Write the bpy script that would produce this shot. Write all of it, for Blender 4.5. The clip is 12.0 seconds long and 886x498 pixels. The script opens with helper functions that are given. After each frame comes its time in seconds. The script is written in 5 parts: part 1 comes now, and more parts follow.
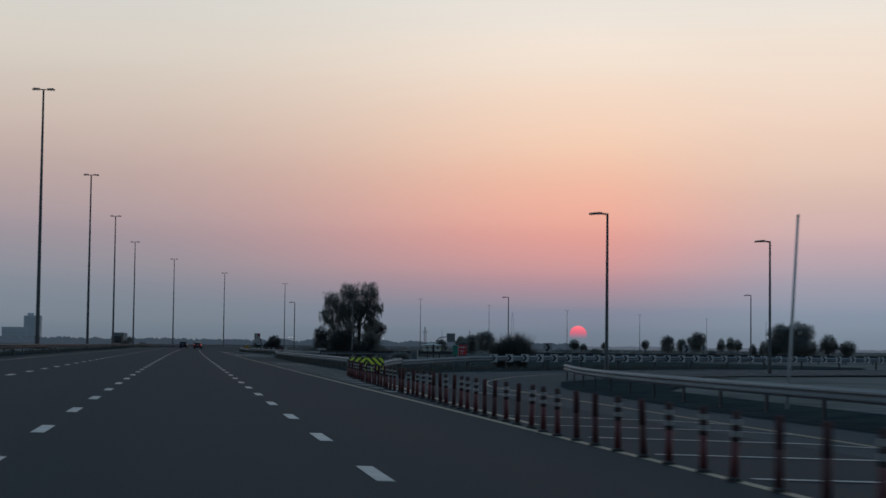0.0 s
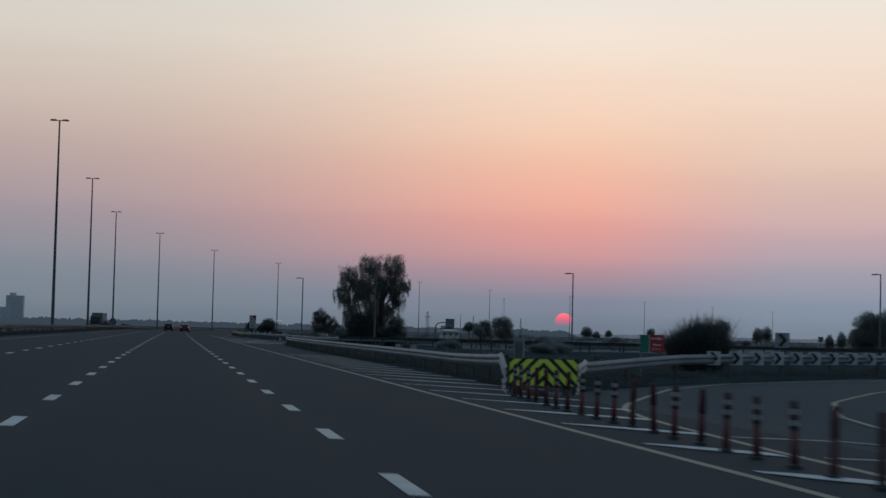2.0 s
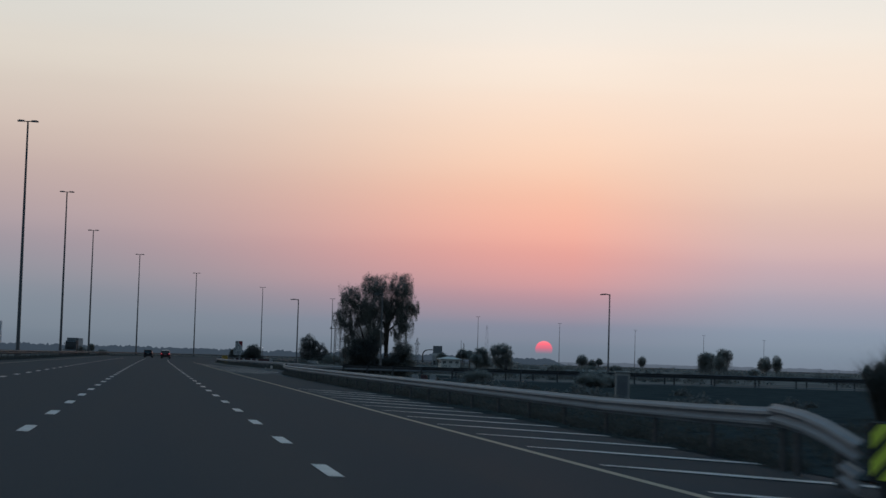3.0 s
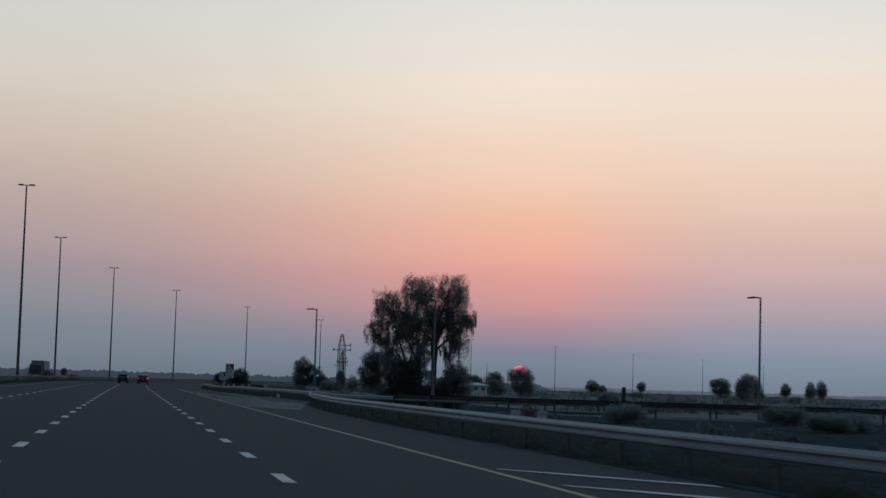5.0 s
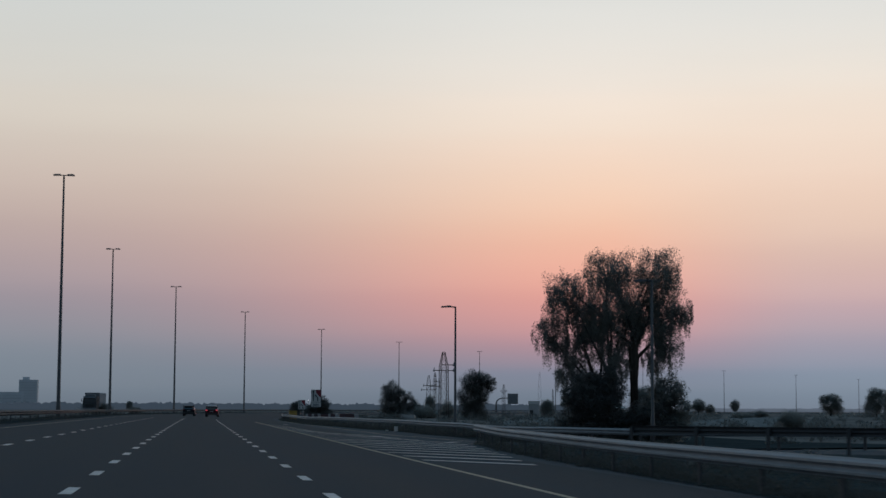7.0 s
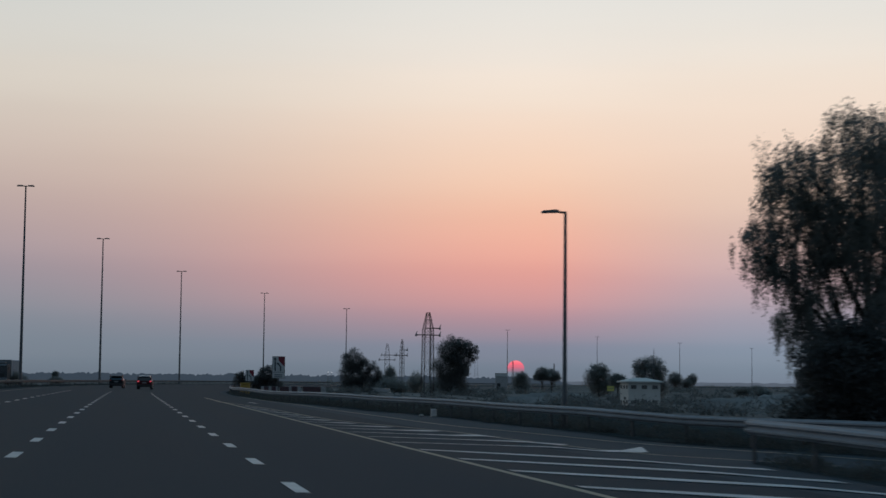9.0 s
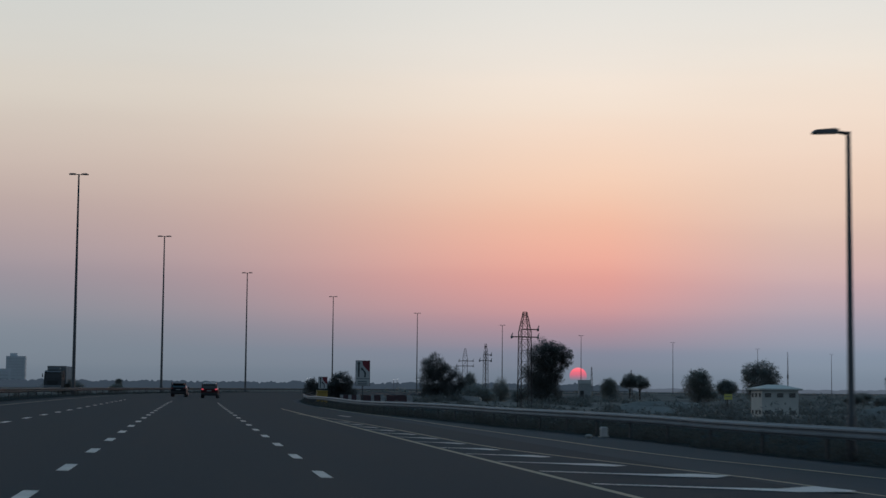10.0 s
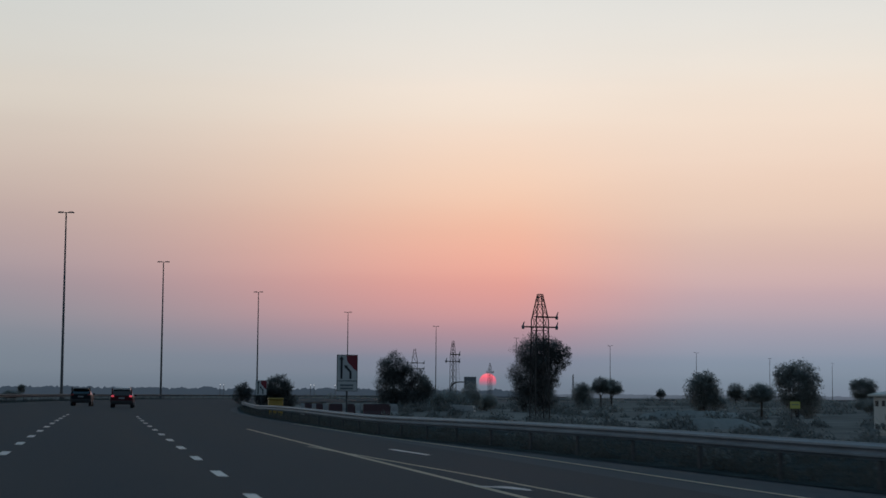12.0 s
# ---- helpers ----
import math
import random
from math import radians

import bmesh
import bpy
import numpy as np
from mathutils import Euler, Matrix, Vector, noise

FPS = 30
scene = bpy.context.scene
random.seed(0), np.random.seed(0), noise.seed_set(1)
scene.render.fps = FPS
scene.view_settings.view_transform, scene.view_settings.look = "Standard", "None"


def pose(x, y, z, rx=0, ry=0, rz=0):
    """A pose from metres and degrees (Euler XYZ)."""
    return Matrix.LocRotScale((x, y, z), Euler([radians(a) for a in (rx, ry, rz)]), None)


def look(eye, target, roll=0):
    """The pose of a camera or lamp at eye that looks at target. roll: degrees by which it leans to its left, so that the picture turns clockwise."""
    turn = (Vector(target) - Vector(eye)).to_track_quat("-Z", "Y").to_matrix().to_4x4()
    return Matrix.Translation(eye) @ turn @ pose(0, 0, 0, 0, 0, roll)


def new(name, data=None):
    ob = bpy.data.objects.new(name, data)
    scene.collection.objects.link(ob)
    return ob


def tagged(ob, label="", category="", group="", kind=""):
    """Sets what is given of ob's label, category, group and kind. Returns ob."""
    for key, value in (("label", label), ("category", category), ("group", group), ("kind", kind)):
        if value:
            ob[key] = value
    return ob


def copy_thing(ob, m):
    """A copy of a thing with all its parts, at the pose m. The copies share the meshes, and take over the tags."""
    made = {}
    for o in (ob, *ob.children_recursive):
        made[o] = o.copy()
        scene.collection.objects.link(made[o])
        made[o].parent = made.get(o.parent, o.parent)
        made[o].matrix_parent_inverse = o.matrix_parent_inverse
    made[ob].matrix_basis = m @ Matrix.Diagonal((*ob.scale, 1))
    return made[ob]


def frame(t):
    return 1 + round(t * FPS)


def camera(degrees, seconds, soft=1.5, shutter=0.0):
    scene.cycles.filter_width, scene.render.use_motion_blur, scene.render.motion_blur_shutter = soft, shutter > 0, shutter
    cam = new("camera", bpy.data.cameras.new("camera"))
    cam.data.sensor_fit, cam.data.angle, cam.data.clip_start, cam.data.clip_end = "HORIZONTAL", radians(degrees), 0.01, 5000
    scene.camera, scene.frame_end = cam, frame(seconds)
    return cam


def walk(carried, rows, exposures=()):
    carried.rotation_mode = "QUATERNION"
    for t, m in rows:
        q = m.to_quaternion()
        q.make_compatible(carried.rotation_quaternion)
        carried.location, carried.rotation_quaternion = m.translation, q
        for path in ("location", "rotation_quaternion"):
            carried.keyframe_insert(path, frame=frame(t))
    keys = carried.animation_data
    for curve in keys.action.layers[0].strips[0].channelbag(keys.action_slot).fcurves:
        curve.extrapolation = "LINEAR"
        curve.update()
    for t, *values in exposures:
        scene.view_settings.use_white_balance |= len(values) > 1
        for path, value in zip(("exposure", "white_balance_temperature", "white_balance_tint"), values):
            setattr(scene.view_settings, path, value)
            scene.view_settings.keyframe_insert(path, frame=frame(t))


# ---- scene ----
cam = camera(29.29, 12.0, soft=1.5, shutter=0.35)

# seconds, x, y, heading to the right of the road, tilt up, lean (degrees); the eye rides 1.19 to 1.22 m over the road
EYE = 1.186
RIDE = [
    (0.0, 0.000, 0.000, 8.665, 3.300, 0.677), (0.5, 0.004, 10.534, 9.148, 2.562, 0.766),
    (1.0, 0.017, 20.847, 8.830, 2.756, 0.831), (1.5, -0.037, 31.148, 8.958, 3.281, 1.160),
    (2.0, -0.027, 41.754, 9.127, 2.826, 1.415), (2.5, 0.003, 52.321, 9.109, 3.902, 1.562),
    (3.0, -0.053, 62.850, 9.756, 3.765, 1.666), (3.2, -0.057, 67.053, 9.578, 4.161, 1.765),
    (4.8, -0.011, 100.806, 10.310, 4.750, 1.740), (5.0, -0.037, 105.088, 10.538, 4.623, 1.692),
    (5.5, 0.014, 115.865, 9.824, 4.502, 0.939), (6.0, 0.049, 126.773, 8.672, 5.156, 0.734),
    (6.5, 0.074, 137.565, 7.860, 5.413, 0.494), (6.7, 0.119, 141.856, 8.037, 5.551, 0.378),
    (8.3, 0.203, 176.003, 11.024, 4.122, 0.039), (8.5, 0.238, 180.319, 11.432, 4.403, -0.075),
    (9.0, 0.259, 191.169, 10.758, 4.495, 0.586), (9.5, 0.355, 201.941, 9.822, 4.385, 0.448),
    (10.0, 0.431, 212.453, 8.666, 4.721, 0.526), (10.5, 0.528, 223.526, 10.050, 4.301, 0.415),
    (11.0, 0.651, 234.463, 10.957, 4.041, 0.410), (11.5, 0.632, 245.212, 11.136, 4.202, 0.754),
    (12.0, 0.691, 255.706, 11.707, 4.941, 0.455)]
walk(cam, [(t, pose(x, y, EYE + float(np.interp(t, [6.7, 9.0], [0.0, 0.03])), 90 + up, 0, -turn) @ pose(0, 0, 0, 0, 0, lean)) for t, x, y, turn, up, lean in RIDE],
     exposures=[(0.0, 0.02), (0.5, 0.12), (1.5, 0.10), (2.0, 0.04), (2.5, 0.12), (3.2, 0.10), (4.8, 0.0), (8.3, 0.03), (12.0, 0.02)])

# ---------------------------------------------------------------- sky and sun
SUN_AZ, SUN_EL = radians(13.25), radians(0.47)
GLOW_AZ = radians(14.6)   # the glow spreads a little to the right of the disc
SUN_DIR = Vector((math.sin(SUN_AZ) * math.cos(SUN_EL), math.cos(SUN_AZ) * math.cos(SUN_EL), math.sin(SUN_EL)))


def srgb(r, g, b):
    return tuple(((v / 255 + 0.055) / 1.055) ** 2.4 if v > 10 else v / 3294.6 for v in (r, g, b)) + (1.0,)


def ramp_node(nt, stops, mode="EASE"):
    n = nt.nodes.new("ShaderNodeValToRGB")
    n.color_ramp.interpolation = mode
    el = n.color_ramp.elements
    while len(el) < len(stops):
        el.new(0.5)
    for e, (p, c) in zip(el, stops):
        e.position, e.color = p, c
    return n


def math_node(nt, op, a, b=None, c=None, clamp=False):
    n = nt.nodes.new("ShaderNodeMath")
    n.operation, n.use_clamp = op, clamp
    for k, v in enumerate((a, b, c)):
        if v is None:
            continue
        if isinstance(v, (int, float)):
            n.inputs[k].default_value = v
        else:
            nt.links.new(v, n.inputs[k])
    return n.outputs[0]


def mix_col(nt, fac, a, b, blend="MIX"):
    n = nt.nodes.new("ShaderNodeMix")
    n.data_type, n.blend_type = "RGBA", blend
    for s, v in ((n.inputs[0], fac), (n.inputs[6], a), (n.inputs[7], b)):
        if isinstance(v, (int, float)):
            s.default_value = v
        elif isinstance(v, tuple):
            s.default_value = v
        else:
            nt.links.new(v, s)
    return n.outputs[2]


def build_sky():
    w = bpy.data.worlds.new("dusk_sky")
    scene.world = w
    w.use_nodes = True
    nt = w.node_tree
    nt.nodes.clear()
    out = nt.nodes.new("ShaderNodeOutputWorld")
    bg = nt.nodes.new("ShaderNodeBackground")
    co = nt.nodes.new("ShaderNodeTexCoord")
    sep = nt.nodes.new("ShaderNodeSeparateXYZ")
    nt.links.new(co.outputs["Generated"], sep.inputs[0])
    x, y, z = sep.outputs
    el = math_node(nt, "MULTIPLY", z, 4.0, clamp=True)           # 0 at the horizon, 1 at 14.5 degrees
    away = ramp_node(nt, SKY_AWAY, "CARDINAL")
    near = ramp_node(nt, SKY_NEAR, "CARDINAL")
    veiled = ramp_node(nt, SKY_VEILED, "CARDINAL")
    for n in (away, near, veiled):
        nt.links.new(el, n.inputs[0])
    # how near in azimuth to the sun
    flat = math_node(nt, "SQRT", math_node(nt, "ADD", math_node(nt, "MULTIPLY", x, x), math_node(nt, "MULTIPLY", y, y)))
    dot = math_node(nt, "ADD", math_node(nt, "MULTIPLY", x, math.sin(GLOW_AZ)), math_node(nt, "MULTIPLY", y, math.cos(GLOW_AZ)))
    side = math_node(nt, "DIVIDE", dot, flat)
    ang = math_node(nt, "ARCCOSINE", math_node(nt, "MINIMUM", side, 1.0))
    q = math_node(nt, "DIVIDE", ang, radians(11.0))
    glow = math_node(nt, "EXPONENT", math_node(nt, "MULTIPLY", math_node(nt, "MULTIPLY", q, q), -1.0))
    low = mix_col(nt, glow, away.outputs[0], near.outputs[0])
    # past the sunset: paler, bluer sky with the windscreen's veil put into it
    az = math_node(nt, "ARCTAN2", x, y)
    past = math_node(nt, "SMOOTH_MIN", math_node(nt, "MULTIPLY", math_node(nt, "SUBTRACT", az, radians(14.2)), 1 / radians(6.5), clamp=True), 1.0, 0.3)
    fade = math_node(nt, "SUBTRACT", 1.0, math_node(nt, "MULTIPLY", math_node(nt, "SUBTRACT", az, radians(40)), 1 / radians(40), clamp=True))
    low = mix_col(nt, math_node(nt, "MULTIPLY", past, fade), low, veiled.outputs[0])
    # the higher sky, paler and bluer towards the zenith
    up = ramp_node(nt, SKY_HIGH)
    nt.links.new(z, up.inputs[0])
    t = math_node(nt, "MULTIPLY", math_node(nt, "SUBTRACT", z, 0.18), 1 / 0.2, clamp=True)
    col = mix_col(nt, t, low, up.outputs[0])
    # the sky away from the sunset is greyer and bluer
    back = math_node(nt, "MULTIPLY", math_node(nt, "SUBTRACT", 0.55, side), 0.7, clamp=True)
    col = mix_col(nt, back, col, SKY_BACK)
    # faint uneven veils of high haze
    nz = nt.nodes.new("ShaderNodeTexNoise")
    nz.inputs["Scale"].default_value, nz.inputs["Detail"].default_value = 5.0, 3.0
    mp = nt.nodes.new("ShaderNodeMapping")
    mp.inputs["Scale"].default_value = (1, 1, 9)
    nt.links.new(co.outputs["Generated"], mp.inputs[0])
    nt.links.new(mp.outputs[0], nz.inputs["Vector"])
    v = math_node(nt, "ADD", math_node(nt, "MULTIPLY", math_node(nt, "SUBTRACT", nz.outputs[0], 0.5), 0.05), 1.0)
    vm = nt.nodes.new("ShaderNodeVectorMath")
    vm.operation = "SCALE"
    nt.links.new(col, vm.inputs[0])
    nt.links.new(v, vm.inputs["Scale"])
    # the disc of the setting sun, sinking into the haze
    sub = nt.nodes.new("ShaderNodeVectorMath")
    sub.operation = "DISTANCE"
    nt.links.new(co.outputs["Generated"], sub.inputs[0])
    sub.inputs[1].default_value = SUN_DIR
    disc = math_node(nt, "MULTIPLY", math_node(nt, "SUBTRACT", 0.00520, sub.outputs["Value"]), 2600.0, clamp=True)
    sink = math_node(nt, "MULTIPLY", math_node(nt, "SUBTRACT", z, SUN_DIR.z - 0.0026), 165.0, clamp=True)
    face = ramp_node(nt, [(0.0, srgb(176, 118, 140)), (0.45, srgb(232, 98, 126)), (0.62, srgb(255, 92, 118)), (0.69, srgb(240, 112, 130)), (0.76, srgb(255, 104, 124)), (1.0, srgb(255, 138, 148))], "LINEAR")
    nt.links.new(math_node(nt, "MULTIPLY", math_node(nt, "SUBTRACT", z, SUN_DIR.z - 0.0053), 94.0, clamp=True), face.inputs[0])
    col = mix_col(nt, math_node(nt, "MULTIPLY", disc, sink), vm.outputs[0], face.outputs[0])
    nt.links.new(col, bg.inputs[0])
    # a thin share of clear-air scattering under the haze
    air = nt.nodes.new("ShaderNodeTexSky")
    air.sky_type, air.sun_disc = "NISHITA", False
    air.sun_elevation, air.sun_rotation, air.dust_density = SUN_EL, SUN_AZ, 6.0
    bg2 = nt.nodes.new("ShaderNodeBackground")
    nt.links.new(air.outputs[0], bg2.inputs[0])
    bg2.inputs[1].default_value = 0.006
    add = nt.nodes.new("ShaderNodeAddShader")
    nt.links.new(bg.outputs[0], add.inputs[0])
    nt.links.new(bg2.outputs[0], add.inputs[1])
    nt.links.new(add.outputs[0], out.inputs[0])


SKY_AWAY = [(0.0, srgb(106, 117, 130)), (0.05, srgb(117, 128, 140)), (0.156, srgb(132, 139, 150)), (0.288, srgb(160, 150, 157)),
            (0.446, srgb(188, 171, 166)), (0.63, srgb(207, 197, 187)), (0.75, srgb(211, 207, 199)), (1.0, srgb(209, 213, 210))]
SKY_NEAR = [(0.0, srgb(108, 119, 134)), (0.05, srgb(120, 129, 145)), (0.10, srgb(142, 136, 152)), (0.18, srgb(196, 148, 152)), (0.288, srgb(229, 166, 153)),
            (0.446, srgb(238, 196, 173)), (0.63, srgb(239, 218, 201)), (0.75, srgb(237, 227, 216)), (1.0, srgb(230, 231, 226))]
SKY_VEILED = [(0.0, srgb(116, 128, 144)), (0.05, srgb(126, 139, 155)), (0.10, srgb(140, 148, 165)), (0.18, srgb(170, 159, 171)), (0.26, srgb(198, 171, 173)),
             (0.40, srgb(222, 194, 180)), (0.55, srgb(236, 212, 195)), (0.75, srgb(236, 225, 213)), (1.0, srgb(229, 230, 226))]
SKY_HIGH = [(0.0, srgb(214, 214, 208)), (0.27, srgb(190, 196, 200)), (0.5, srgb(108, 146, 171)), (1.0, srgb(68, 118, 152))]
SKY_BACK = srgb(88, 110, 130)
build_sky()

sun = new("sun", bpy.data.lights.new("sun", "SUN"))
sun.data.energy, sun.data.angle, sun.data.color = 0.04, radians(0.53), (1.0, 0.42, 0.36)
sun.matrix_world = look(SUN_DIR * 100, (0, 0, 0))


# ---------------------------------------------------------------- materials
def surface(name, dark, light, scale=3.0, rough=0.7, metal=0.0, fine=40.0, bump=0.2, spread=0.08, spec=0.4, along=1.0):
    """A surface with broad stains and fine grain, each object a little lighter or darker than the next."""
    m = bpy.data.materials.new(name)
    m.use_nodes = True
    nt = m.node_tree
    b = nt.nodes["Principled BSDF"]
    co = nt.nodes.new("ShaderNodeTexCoord")
    n1, n2 = nt.nodes.new("ShaderNodeTexNoise"), nt.nodes.new("ShaderNodeTexNoise")
    for n, s, d in ((n1, scale, 5.0), (n2, fine, 3.0)):
        n.inputs["Scale"].default_value, n.inputs["Detail"].default_value = s, d
        nt.links.new(co.outputs["Object"], n.inputs["Vector"])
    if along != 1.0:
        # broad marks drawn out along the road
        mp = nt.nodes.new("ShaderNodeMapping")
        mp.inputs["Scale"].default_value = (1.0, along, 1.0)
        nt.links.new(co.outputs["Object"], mp.inputs[0])
        nt.links.new(mp.outputs[0], n1.inputs["Vector"])
    f = math_node(nt, "ADD", math_node(nt, "MULTIPLY", n1.outputs[0], 0.65), math_node(nt, "MULTIPLY", n2.outputs[0], 0.35))
    f = math_node(nt, "MULTIPLY", math_node(nt, "SUBTRACT", f, 0.3), 2.5, clamp=True)
    col = mix_col(nt, f, tuple(dark) + (1,), tuple(light) + (1,))
    oi = nt.nodes.new("ShaderNodeObjectInfo")
    k = math_node(nt, "ADD", math_node(nt, "MULTIPLY", oi.outputs["Random"], 2 * spread), 1 - spread)
    vm = nt.nodes.new("ShaderNodeVectorMath")
    vm.operation = "SCALE"
    nt.links.new(col, vm.inputs[0])
    nt.links.new(k, vm.inputs["Scale"])
    nt.links.new(vm.outputs[0], b.inputs["Base Color"])
    r = math_node(nt, "ADD", math_node(nt, "MULTIPLY", n1.outputs[0], 0.24), rough - 0.12, clamp=True)
    nt.links.new(r, b.inputs["Roughness"])
    b.inputs["Metallic"].default_value = metal
    b.inputs["Specular IOR Level"].default_value = spec
    if bump:
        bp = nt.nodes.new("ShaderNodeBump")
        bp.inputs["Strength"].default_value, bp.inputs["Distance"].default_value = bump, 0.01
        nt.links.new(n2.outputs[0], bp.inputs["Height"])
        nt.links.new(bp.outputs[0], b.inputs["Normal"])
    return m


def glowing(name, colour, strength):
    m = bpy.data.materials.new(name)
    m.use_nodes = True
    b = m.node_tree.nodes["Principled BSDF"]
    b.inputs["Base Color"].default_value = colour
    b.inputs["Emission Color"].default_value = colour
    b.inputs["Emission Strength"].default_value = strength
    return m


ASPHALT = surface("asphalt", (0.0140, 0.0265, 0.0355), (0.0245, 0.0415, 0.0555), 0.7, 0.86, fine=25, bump=0.4, spec=0.105, along=0.03)
RAMP_ASPHALT = surface("ramp_asphalt", (0.028, 0.044, 0.056), (0.048, 0.070, 0.086), 0.4, 0.86, fine=25, bump=0.4, spec=0.085)
SAND = surface("sand", (0.074, 0.069, 0.065), (0.270, 0.246, 0.226), 0.05, 0.95, fine=0.35, bump=0.1, spec=0.0)
PALE_SAND = surface("pale_sand", (0.16, 0.16, 0.155), (0.26, 0.26, 0.25), 0.4, 0.95, fine=3, bump=0.3, spec=0.0)
VERGE = surface("verge_soil", (0.024, 0.031, 0.034), (0.068, 0.080, 0.080), 1.1, 0.95, fine=9, bump=0.4, spec=0.0)
WHITE_PAINT = surface("white_paint", (0.40, 0.385, 0.37), (0.64, 0.62, 0.59), 2.0, 0.6, fine=30)
WORN_WHITE = surface("worn_white_paint", (0.36, 0.355, 0.35), (0.66, 0.65, 0.63), 1.2, 0.65, fine=14)
YELLOW_PAINT = surface("yellow_paint", (0.205, 0.182, 0.125), (0.325, 0.292, 0.205), 1.0, 0.65, fine=30)
GALV = surface("galvanised_steel", (0.125, 0.148, 0.168), (0.21, 0.24, 0.27), 1.2, 0.6, 0.1, fine=18, bump=0.1)
GALV_OLD = surface("weathered_steel", (0.034, 0.038, 0.042), (0.066, 0.072, 0.078), 1.2, 0.75, 0.05, fine=18, bump=0.1)
PYLON_STEEL = surface("pylon_rusty_steel", (0.024, 0.021, 0.021), (0.05, 0.042, 0.040), 1.2, 0.8, 0.0, fine=18, bump=0.1)
POLE = surface("pole_steel", (0.055, 0.056, 0.060), (0.082, 0.083, 0.087), 0.15, 0.6, 0.1, fine=0.6, bump=0)
POST_RED = surface("post_red", (0.090, 0.020, 0.024), (0.145, 0.033, 0.038), 5, 0.6, fine=60)
POST_SLEEVE = surface("post_sleeve_dark_red", (0.035, 0.02, 0.02), (0.07, 0.034, 0.034), 5, 0.7, fine=60)
POST_MAROON = surface("post_faded_maroon", (0.055, 0.018, 0.020), (0.09, 0.028, 0.030), 5, 0.7, fine=60)
POST_DARK = surface("post_black_rubber", (0.018, 0.018, 0.02), (0.04, 0.04, 0.042), 5, 0.7, fine=60)
REFLECT = surface("reflective_band", (0.20, 0.20, 0.20), (0.32, 0.32, 0.32), 6, 0.5, fine=60)
BOARD_YELLOW = surface("board_fluorescent_yellow", (0.70, 0.82, 0.06), (0.84, 0.92, 0.12), 3, 0.45, fine=40)
BOARD_BLACK = surface("board_black", (0.012, 0.013, 0.015), (0.03, 0.03, 0.033), 3, 0.5, fine=40)
NOTICE_YELLOW = surface("notice_dull_yellow", (0.46, 0.42, 0.10), (0.60, 0.55, 0.15), 3, 0.6, fine=40)
SIGN_WHITE = surface("sign_white", (0.46, 0.455, 0.45), (0.60, 0.595, 0.58), 2, 0.4, fine=30)
SIGN_RED = surface("sign_red", (0.42, 0.02, 0.03), (0.58, 0.04, 0.05), 2, 0.4, fine=30)
LANE_RED = surface("sign_faded_red", (0.17, 0.018, 0.03), (0.25, 0.03, 0.045), 2, 0.5, fine=30)
SIGN_GREEN = surface("sign_green", (0.02, 0.16, 0.11), (0.04, 0.24, 0.17), 2, 0.4, fine=30)
SIGN_GREY = surface("sign_back_grey", (0.10, 0.11, 0.12), (0.18, 0.19, 0.20), 2, 0.5, fine=30)
# leaf greens greyed, some of the haze put into the colour
LEAF = surface("leaf", (0.075, 0.082, 0.072), (0.150, 0.160, 0.140), 0.8, 0.7, fine=6, bump=0, spread=0.2, spec=0.5)
LEAF_DARK = surface("leaf_dark", (0.064, 0.070, 0.070), (0.118, 0.126, 0.124), 0.8, 0.7, fine=6, bump=0, spread=0.2, spec=0.5)
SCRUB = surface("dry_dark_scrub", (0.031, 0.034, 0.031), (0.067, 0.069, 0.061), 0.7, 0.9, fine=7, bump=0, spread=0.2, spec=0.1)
LEAF_DEEP = surface("leaf_deep", (0.052, 0.058, 0.057), (0.096, 0.104, 0.102), 0.8, 0.75, fine=6, bump=0, spread=0.2, spec=0.4)
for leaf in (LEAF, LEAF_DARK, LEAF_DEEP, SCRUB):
    # thin leaves let some of the sky's light through, extra strong to imitate haze
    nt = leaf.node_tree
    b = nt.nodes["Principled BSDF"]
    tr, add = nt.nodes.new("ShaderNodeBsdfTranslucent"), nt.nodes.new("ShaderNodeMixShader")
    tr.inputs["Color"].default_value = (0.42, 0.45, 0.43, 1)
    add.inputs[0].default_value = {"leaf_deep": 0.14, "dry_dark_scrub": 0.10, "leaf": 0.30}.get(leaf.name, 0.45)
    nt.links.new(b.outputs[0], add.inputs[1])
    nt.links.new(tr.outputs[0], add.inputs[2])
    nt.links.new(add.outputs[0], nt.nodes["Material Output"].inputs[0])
BARK = surface("bark", (0.035, 0.028, 0.022), (0.08, 0.065, 0.05), 4, 0.9, fine=30, bump=0.6)
PLASTER = surface("cream_plaster", (0.44, 0.435, 0.41), (0.58, 0.575, 0.54), 0.8, 0.85, fine=20)
CONCRETE = surface("concrete", (0.24, 0.235, 0.22), (0.38, 0.37, 0.35), 0.9, 0.85, fine=20)
DARK_HOLE = surface("dark_louvre", (0.015, 0.016, 0.018), (0.03, 0.03, 0.033), 4, 0.6, fine=30)
CAR_DARK = surface("dark_car_paint", (0.012, 0.014, 0.018), (0.018, 0.02, 0.024), 2, 0.5, 0.1, fine=80, bump=0, spec=0.08)
CAR_MAROON = surface("maroon_car_paint", (0.06, 0.012, 0.016), (0.08, 0.018, 0.022), 2, 0.5, 0.1, fine=80, bump=0, spec=0.08)
CAR_SILVER = surface("pale_roof_paint", (0.55, 0.53, 0.54), (0.66, 0.64, 0.65), 2, 0.3, 0.2, fine=80, bump=0, spec=0.6)
